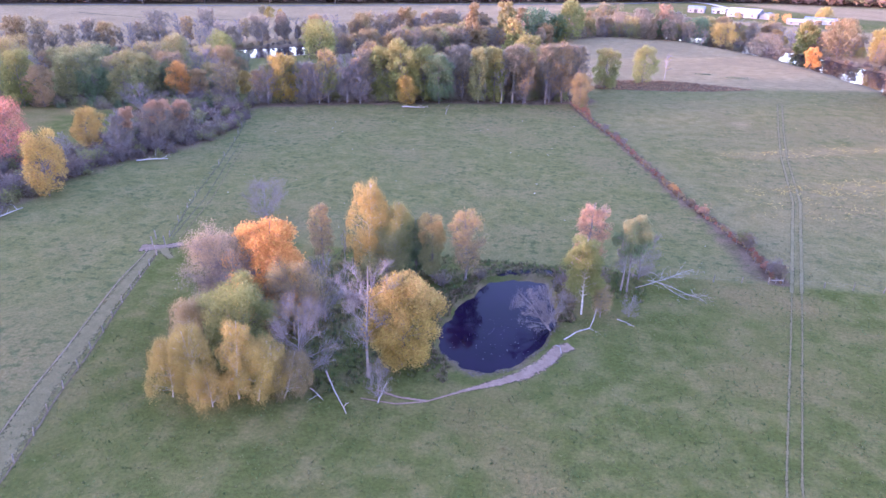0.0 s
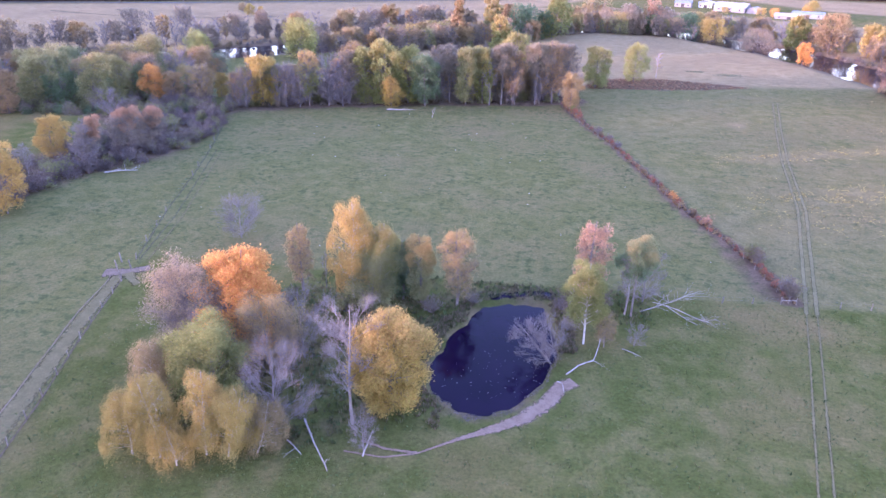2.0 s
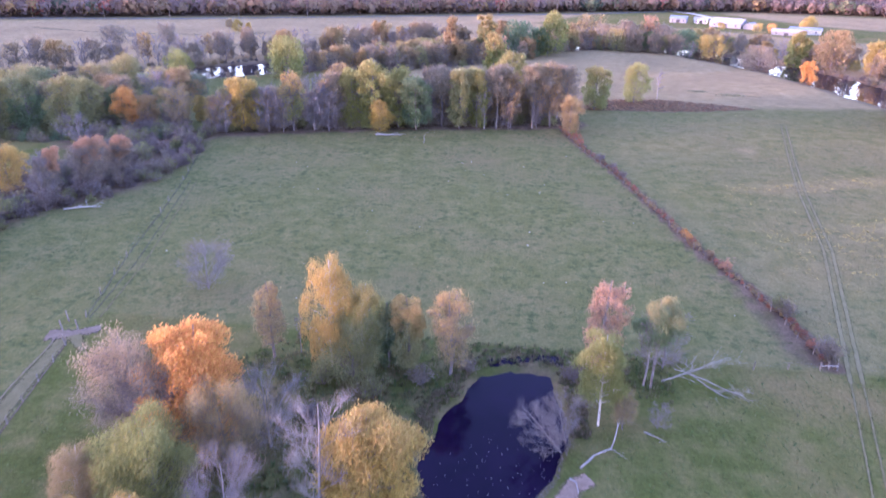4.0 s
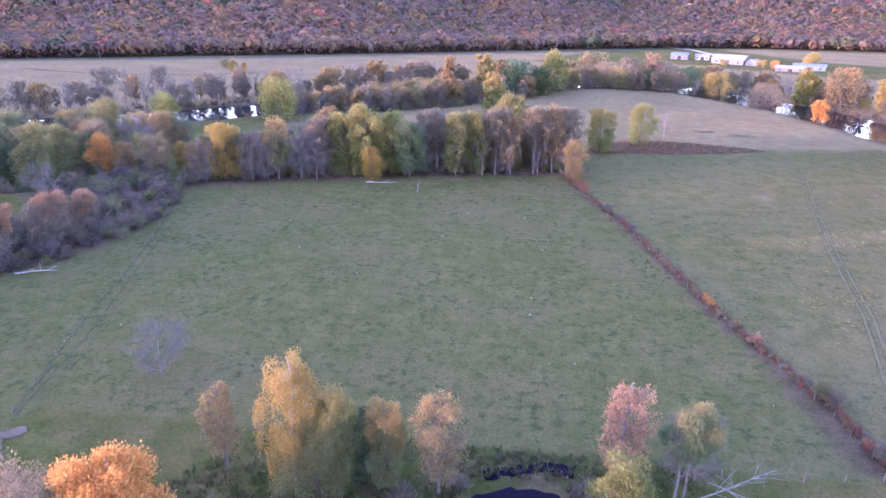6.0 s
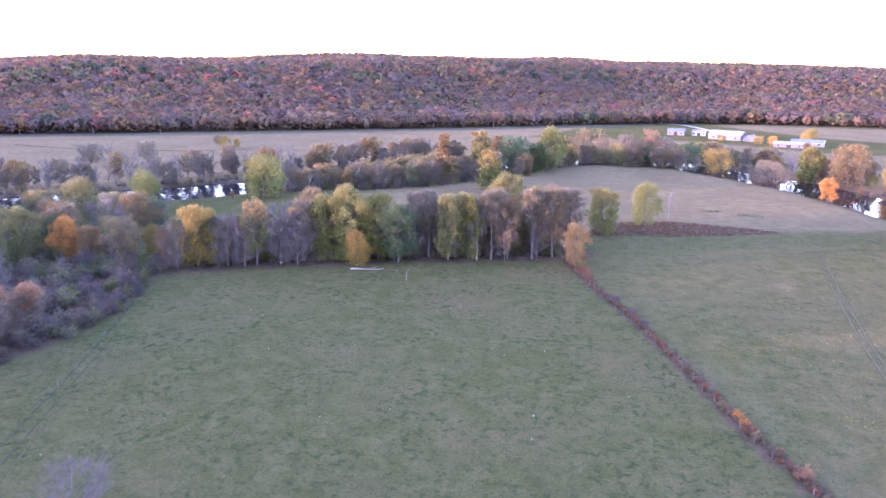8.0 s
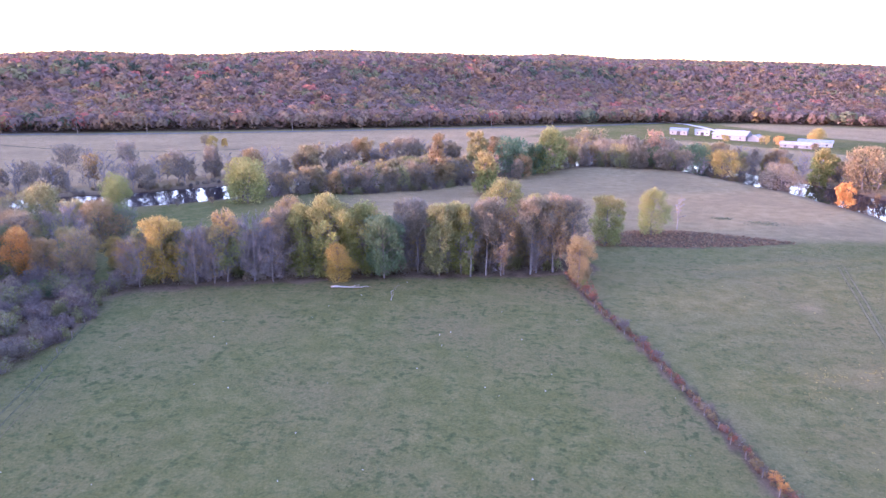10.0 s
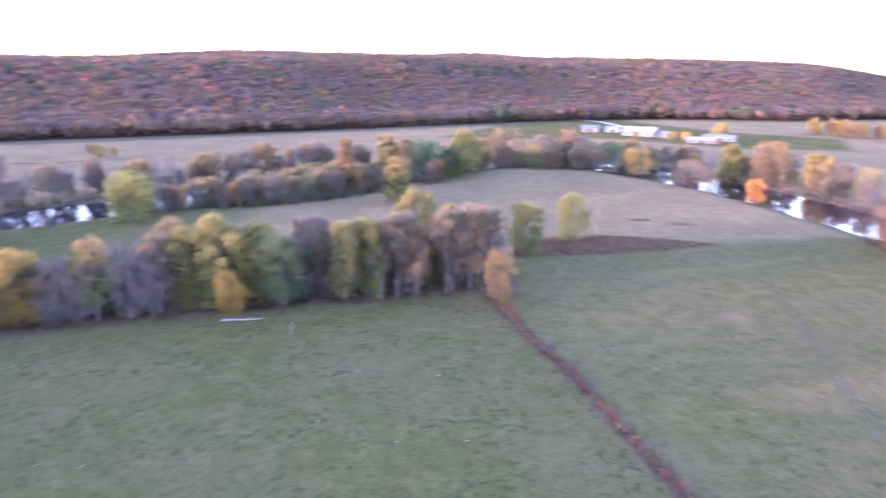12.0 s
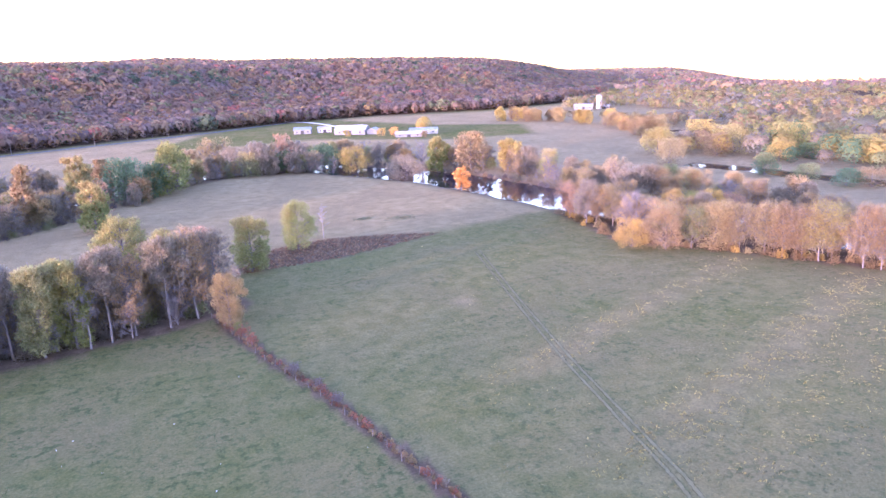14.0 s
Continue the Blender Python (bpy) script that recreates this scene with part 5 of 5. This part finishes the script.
fallen([(24.2, 90.6, 1.0), (26.5, 89.4, 0.7), (28.6, 88.4, 0.2), (30.6, 88.0, 0.0)], 0.085, "bleached limb broken from the toppled tree", 10, 8)
fallen([(22.5, 92.4, 0.4), (24.2, 90.9, 0.8), (26.6, 88.2, 0.3), (28.4, 86.9, 0.0)], 0.085, "grey limb sprawled under the toppled tree", 7, 9)
fallen([(-47.9, 216.4, 0.2), (-44, 216.9, 0.2), (-39.9, 217.2, 0.2)], 0.32, "long white trunk lying at the field's end", 3, 10)
fallen([(-99.6, 136.0, 0.2), (-96, 137.4, 0.5), (-92.5, 138.8, 0.4)], 0.26, "white trunk fallen out of the thicket", 3, 11)
fallen([(-105.2, 92.5, 0.1), (-103.7, 95, 0.4), (-101.7, 98.7, 1.0)], 0.22, "pale trunk leaning out of the thicket", 3, 12)
fallen([(-31.2, 209.4, -0.2), (-31.0, 209.4, 1.0), (-31.3, 209.5, 2.2)], 0.15, "upright forked dead stump in the field", 2, 14, "dead_stump")

# ---- farm ----


def gable(name, at, size, turn, walls, roof, label, openings=3, group="farm buildings"):
    """A building with a pitched roof: walls, two roof slopes, door and windows."""
    long, wide, high = size
    top = high + wide * 0.22
    house = new(name)
    house.matrix_basis = pose(at[0], at[1], float(land(*at)) - 0.2, 0, 0, turn)
    bm = bmesh.new()
    v = [bm.verts.new(p) for p in ((-long / 2, -wide / 2, 0), (long / 2, -wide / 2, 0), (long / 2, wide / 2, 0), (-long / 2, wide / 2, 0),
                                   (-long / 2, -wide / 2, high), (long / 2, -wide / 2, high), (long / 2, wide / 2, high), (-long / 2, wide / 2, high), (-long / 2, 0, top), (long / 2, 0, top))]
    for ids in ((0, 1, 5, 4), (2, 3, 7, 6), (1, 2, 6, 9, 5), (3, 0, 4, 8, 7)):
        bm.faces.new([v[k] for k in ids])
    part("wall", bm, walls, house)
    slope = math.atan2(top - high, wide / 2)
    for side in (-1, 1):
        bm = bmesh.new()
        box(bm, (long + 1.0, wide / 2 / math.cos(slope) + 0.7, 0.18), (0, 0, 0), 0, 0.05)
        slab = part("roof", bm, roof, house)
        slab.matrix_basis = Matrix.Translation((0, side * wide / 4, (high + top) / 2 + 0.12)) @ Matrix.Rotation(-side * slope, 4, "X")
    for k in range(openings):
        x = -long / 2 + long * (k + 0.5) / openings
        door = k == openings // 2
        tall = min(high * 0.8, 3.2) if door else 1.1
        bm = bmesh.new()
        box(bm, (3.0 if door else 1.4, 0.16, tall), (x, -wide / 2 - 0.06, tall / 2 + (0.1 if door else high * 0.4)), 0, 0.03)
        part("door" if door else "window", bm, DARK_OPENING, house, "dark open doorway" if door else "dark window")
    return tagged(house, label, "building", group)


gable("barn", (172, 664), (28, 15, 4.4), -35, WHITE_PAINT, TIN_ROOF, "long white farm barn with pale tin roof", 3)
gable("barn", (188, 652), (12, 9, 3.4), 52, WHITE_PAINT, TIN_ROOF, "white farm barn built against the long one", 3)
gable("shed", (136, 700), (15, 9, 4.0), -20, WHITE_PAINT, BLUE_ROOF, "small white shed with blue-grey roof", 3)
gable("shed", (156, 700), (12, 8, 3.4), -10, CONCRETE, TIN_ROOF, "low grey shed beside the farm road", 3)
gable("barn", (203, 606), (22, 8, 2.8), -22, WHITE_PAINT, TIN_ROOF, "long low white barn at the field's edge", 3)
gable("barn", (222, 620), (24, 8, 3.4), -22, CONCRETE, BLUE_ROOF, "long barn with blue-grey roof", 3)
gable("house", (184, 684), (9, 7, 4.5), 20, WHITE_PAINT, TIN_ROOF, "white farmhouse beside the barns", 4)
gable("barn", (488, 762), (22, 9, 4.2), -38, WHITE_PAINT, TIN_ROOF, "white barn beside a tall silo", 3)
gable("shed", (512, 754), (12, 7, 3.0), -38, WHITE_PAINT, TIN_ROOF, "low white shed beside a tall silo", 3)
gable("house", (716, 868), (12, 8, 5), -30, WHITE_PAINT, TIN_ROOF, "white farmhouse far down the valley", 4)
gable("shed", (640, 640), (18, 10, 4.5), -20, WHITE_PAINT, TIN_ROOF, "white shed among valley trees", 3)


def silo(x, y, r, tall):
    tower = new("silo")
    tower.location = (x, y, float(land(x, y)) - 0.2)
    bm = bmesh.new()
    bmesh.ops.create_cone(bm, cap_ends=True, segments=20, radius1=r, radius2=r, depth=tall, matrix=Matrix.Translation((0, 0, tall / 2)))
    part("wall", bm, CONCRETE, tower)
    for k in range(1, 8):
        bm = bmesh.new()
        bmesh.ops.create_cone(bm, cap_ends=True, segments=20, radius1=r + 0.06, radius2=r + 0.06, depth=0.14, matrix=Matrix.Translation((0, 0, tall * k / 8)))
        part("hoop", bm, WIRE, tower)
    bm = bmesh.new()
    bmesh.ops.create_uvsphere(bm, u_segments=20, v_segments=8, radius=r, matrix=Matrix.Translation((0, 0, tall)) @ Matrix.Diagonal((1, 1, 0.6, 1)))
    part("dome", bm, TIN_ROOF, tower, "pale metal dome")
    tagged(tower, "tall pale concrete silo beside a white barn", "silo")


silo(503, 752, 3.2, 15)


def utility_pole(x, y, turn):
    pole = new("utility_pole")
    pole.matrix_basis = pose(x, y, float(land(x, y)) - 0.3, 0, 0, turn)
    tubes = Tubes()
    tubes.add([(0, 0, 0), (0, 0, 5), (0, 0, 10.5)], [0.24, 0.2, 0.15], 7)
    new("shaft", tubes.mesh("shaft", POSTWOOD)).parent = pole
    for high in (9.2, 10.0):
        bm = bmesh.new()
        box(bm, (2.4, 0.14, 0.16), (0, 0.15, high), 0, 0.02)
        part("crossarm", bm, POSTWOOD, pole)
    tagged(pole, "pale wooden utility pole beside the road", "utility pole", "roadside poles")


for px, py in ((-466, 517), (-411, 547.5), (-358, 564), (-308, 580), (-256, 602), (-203.7, 632), (-149.5, 664), (-92.9, 697), (-36, 728), (24, 762)):
    utility_pole(px, py, 30)

# ---- low growth ----


def tufts(name, label, x, y, rng, tall, colour, blades=5, spread=0.16):
    """Tufts of grass or weed: narrow upright blades, all in one mesh."""
    n = len(x)
    z = land(x, y)
    az = rng.uniform(0, 6.28, (n, blades))
    r = rng.uniform(0, spread, (n, blades))
    high = rng.uniform(0.5, 1.1, (n, blades)) * tall
    foot = np.stack([x[:, None] + np.cos(az) * r, y[:, None] + np.sin(az) * r, np.repeat(z[:, None], blades, 1) - 0.03], -1).reshape(-1, 3)
    side = np.stack([-np.sin(az), np.cos(az), 0 * az], -1).reshape(-1, 3)
    out = np.stack([np.cos(az), np.sin(az), 0 * az], -1).reshape(-1, 3)
    h = high.reshape(-1, 1)
    w = 0.16 * h + 0.03
    v = np.stack([foot - side * w, foot + side * w, foot + out * h * 0.45 + np.array([0, 0, 1]) * h], 1).reshape(-1, 3)
    tone = np.repeat(np.array(colour)[rng.integers(0, len(colour), n)] * rng.uniform(0.75, 1.25, (n, 1)), blades * 3, axis=0)
    tagged(new(name, mesh_of(name, v, np.arange(len(v)).reshape(-1, 3), FAR_LEAF, ("leaf_colour", tone))), label, "grass", kind="stuff")


def build_low_growth():
    rng = np.random.default_rng(61)
    green = [(0.075, 0.105, 0.04), (0.10, 0.115, 0.05), (0.06, 0.085, 0.035), (0.13, 0.12, 0.06)]
    x, y = rng.uniform(-58, 70, 9000), rng.uniform(24, 95, 9000)
    keep = (pond_rim(x, y) > 1.12) & (nearest(x, y, [(-17, 51.5), (-4.8, 55.3), (5.9, 64.2), (9.3, 69)]) > 1.8)
    tufts("grass_tufts_near", "scattered tussocks of green meadow grass", x[keep], y[keep], rng, 0.22, green)
    x, y = rng.uniform(-90, 42, 11000), rng.uniform(98, 232, 11000)
    keep = (x < np.interp(y, [96, 115, 139.5, 183, 230], [44, 39, 33, 23, 12])) & (x > np.interp(y, [98, 160, 190, 210], [-92, -90, -90, -88])) & (y < np.interp(x, [-96, -45, 11], [205, 223, 236])) & (ripple(x, y, 17, 4.0) + rng.normal(size=len(x)) * 0.5 > 0.05)
    tufts("grass_tufts_field", "dark tussocks in the grazed field", x[keep], y[keep], rng, 0.22, [(0.065, 0.08, 0.036), (0.08, 0.092, 0.042)])
    x, y = rng.uniform(48, 175, 56000), rng.uniform(98, 285, 56000)
    # bright yellow weeds, massed along the sun's bearing to imitate streaks of sunlight
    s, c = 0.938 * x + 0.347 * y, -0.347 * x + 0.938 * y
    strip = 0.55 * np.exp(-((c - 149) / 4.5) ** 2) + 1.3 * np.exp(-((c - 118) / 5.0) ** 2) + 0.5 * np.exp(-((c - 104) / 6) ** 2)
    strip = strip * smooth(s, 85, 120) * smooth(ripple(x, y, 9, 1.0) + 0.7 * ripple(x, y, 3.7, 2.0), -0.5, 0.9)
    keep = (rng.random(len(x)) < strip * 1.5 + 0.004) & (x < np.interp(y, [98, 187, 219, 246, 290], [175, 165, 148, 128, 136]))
    tufts("weed_clumps", "pale yellow weed clumps along strips coloured as if sunlit", x[keep], y[keep], rng, 0.19, [(0.31, 0.235, 0.075), (0.23, 0.18, 0.062), (0.37, 0.28, 0.095)], 7, 0.34)
    x, y = rng.uniform(40, 160, 8000), rng.uniform(98, 285, 8000)
    keep = (x > np.interp(y, [96, 139.5, 183, 230, 290], [47, 36, 27, 15, 60])) & (x < 130) & (y < np.interp(x, [11, 22, 90, 141], [239, 270, 284, 292]))
    tufts("grass_tufts_east", "olive and tan tussocks in the east field", x[keep], y[keep], rng, 0.22, [(0.085, 0.09, 0.045), (0.15, 0.13, 0.07), (0.10, 0.10, 0.055)])
    a = rng.uniform(0, 6.28, 1500)
    r = rng.uniform(1.08, 1.38, 1500)
    r = r * np.interp(np.degrees(a), BANK_TURN, BANK_REACH)
    x, y = -1.3 + r * np.cos(a), 74 + r * np.sin(a)
    keep = ~((x > -7) & (y < 76) & (x + 0.35 * (74 - y) > -6)) & (pond_rim(x, y) > 1.05)
    tufts("pond_reeds", "dry brown reeds and weeds round the pond", x[keep], y[keep], rng, 0.5, [(0.13, 0.105, 0.065), (0.085, 0.09, 0.042), (0.16, 0.13, 0.085)], 8, 0.3)
    x, y = rng.uniform(14, 92, 9000), rng.uniform(246, 300, 9000)
    keep = inside(x, y, [(14, 250), (21, 271), (52, 273), (90, 286), (76, 293), (53, 299), (26, 292)], 2) > 0.5
    tufts("bracken", "low brown bracken along the pasture edge", x[keep], y[keep], rng, 0.5, [(0.20, 0.118, 0.07), (0.145, 0.088, 0.054), (0.22, 0.155, 0.09)], 6, 0.4)
    x = np.concatenate([rng.normal(cx, w, 260) for cx, cy, w in ((87, 316, 3.4), (74, 322, 1.6))])
    y = np.concatenate([rng.normal(cy, w * 0.6, 260) for cx, cy, w in ((87, 316, 3.4), (74, 322, 1.6))])
    tufts("pasture_weeds", "grey-green weed patches in the open pasture", x, y, rng, 0.4, [(0.14, 0.14, 0.08), (0.17, 0.16, 0.095)], 4, 0.3)
    x, y = rng.uniform(-46, 24, 5000), rng.uniform(46, 98, 5000)
    keep = (inside(x, y, [(-44, 48), (-24, 50), (-12, 56), (-11, 66), (-7, 84), (6, 92), (20, 84), (24, 95), (-30, 96), (-46, 75)], 3) > 0.4) & (pond_rim(x, y) > 1.12)
    tufts("undergrowth", "rough weeds and leaf litter beneath the copse", x[keep], y[keep], rng, 0.6, [(0.07, 0.095, 0.035), (0.12, 0.11, 0.055), (0.08, 0.085, 0.04)], 6, 0.35)
    # pale stones lying in the grass
    x, y = rng.uniform(-80, 60, 60), rng.uniform(100, 225, 60)
    keep = x < np.interp(y, [96, 139.5, 183, 230], [43, 33, 23, 11])
    bits = [(rng.normal(size=(6, 3)) * 0.05 + [a, b, float(land(a, b)) + 0.08], 0.05 + 0.06 * rng.random()) for a, b in zip(x[keep], y[keep])]
    corners = np.array([(1, 0, 0), (0, 1, 0), (-1, 0, 0), (0, -1, 0), (0, 0, 0.8), (0, 0, -0.8)])
    sides = np.array([(0, 1, 4), (1, 2, 4), (2, 3, 4), (3, 0, 4), (1, 0, 5), (2, 1, 5), (3, 2, 5), (0, 3, 5)])
    v = np.concatenate([c + corners * s for c, s in bits])
    f = np.concatenate([sides + 6 * k for k in range(len(bits))])
    tagged(new("field_stones", mesh_of("field_stones", v, f, STONE)), "small pale stones scattered in the grass", "stone", kind="stuff")
    # wet pebbles on the pond's near rim
    x, y = rng.uniform(-9, 9, 9000), rng.uniform(56, 80, 9000)
    rim = pond_rim(x, y)
    keep = (rim > 1.0) & (rim < 1.09) & ~((x < 0) & (y > 70))
    size = rng.uniform(0.04, 0.11, keep.sum())
    spots = np.c_[x[keep], y[keep], np.maximum(land(x[keep], y[keep]), -0.42) + 0.02]
    v = (spots[:, None] + corners[None] * size[:, None, None] * [1, 1, 0.7]).reshape(-1, 3)
    f = (sides[None] + 6 * np.arange(len(spots))[:, None, None]).reshape(-1, 3)
    tagged(new("rim_pebbles", mesh_of("rim_pebbles", v, f, PEBBLE)), "wet grey pebbles along the pond's rim", "pebbles", kind="stuff")
    # leaves afloat on the pond
    a, r = rng.uniform(0, 6.28, 80), np.sqrt(rng.random(80)) * 0.85
    x, y = -1.3 + 0.25 * 14.2 * r * np.cos(a) + 0.97 * 7.7 * r * np.sin(a), 74 + 0.97 * 14.2 * r * np.cos(a) - 0.25 * 7.7 * r * np.sin(a)
    y = 62 + (y - 60) * 0.55
    keep = pond_rim(x, y) < 0.98
    v, f = diamonds(np.c_[x, y, np.full(len(x), -0.405)][keep], np.full(keep.sum(), 0.13), rng, np.array([[0, 0, 30.0]]))
    v[:, 2] = -0.405
    tagged(new("floating_leaves", mesh_of("floating_leaves", v, f, FAR_LEAF, ("leaf_colour", np.tile((0.3, 0.27, 0.24), (len(v), 1))))), "pale fallen leaves afloat on the pond", "leaf", kind="stuff")


build_low_growth()
stand("copse shrubs", "in the copse's undergrowth")
for sx, sy, tall, wide, colour, leafy in ((-30, 72, 3, 4, BROWN, False), (-24, 74, 2.6, 4, TWIG, False), (-18, 80, 3, 4, OLIVE, True), (-12, 84, 2.6, 3.6, BROWN, False), (-25, 82, 3, 4, OLIVE, True), (-38, 60, 3, 4, OLIVE, True),
                                          (-6, 88, 1.8, 3, BROWN, False), (8, 88, 2.4, 3.4, TWIG, False), (14, 90, 2.4, 3.4, BROWN, False), (-44, 70, 2.6, 3.4, TWIG, False), (-20, 66, 2.0, 3.0, TWIG, False), (12, 93, 2.2, 3.6, OLIVE, True), (9, 82, 1.8, 2.6, BROWN, False)):
    shrub(sx, sy, tall, wide, colour, leafy)
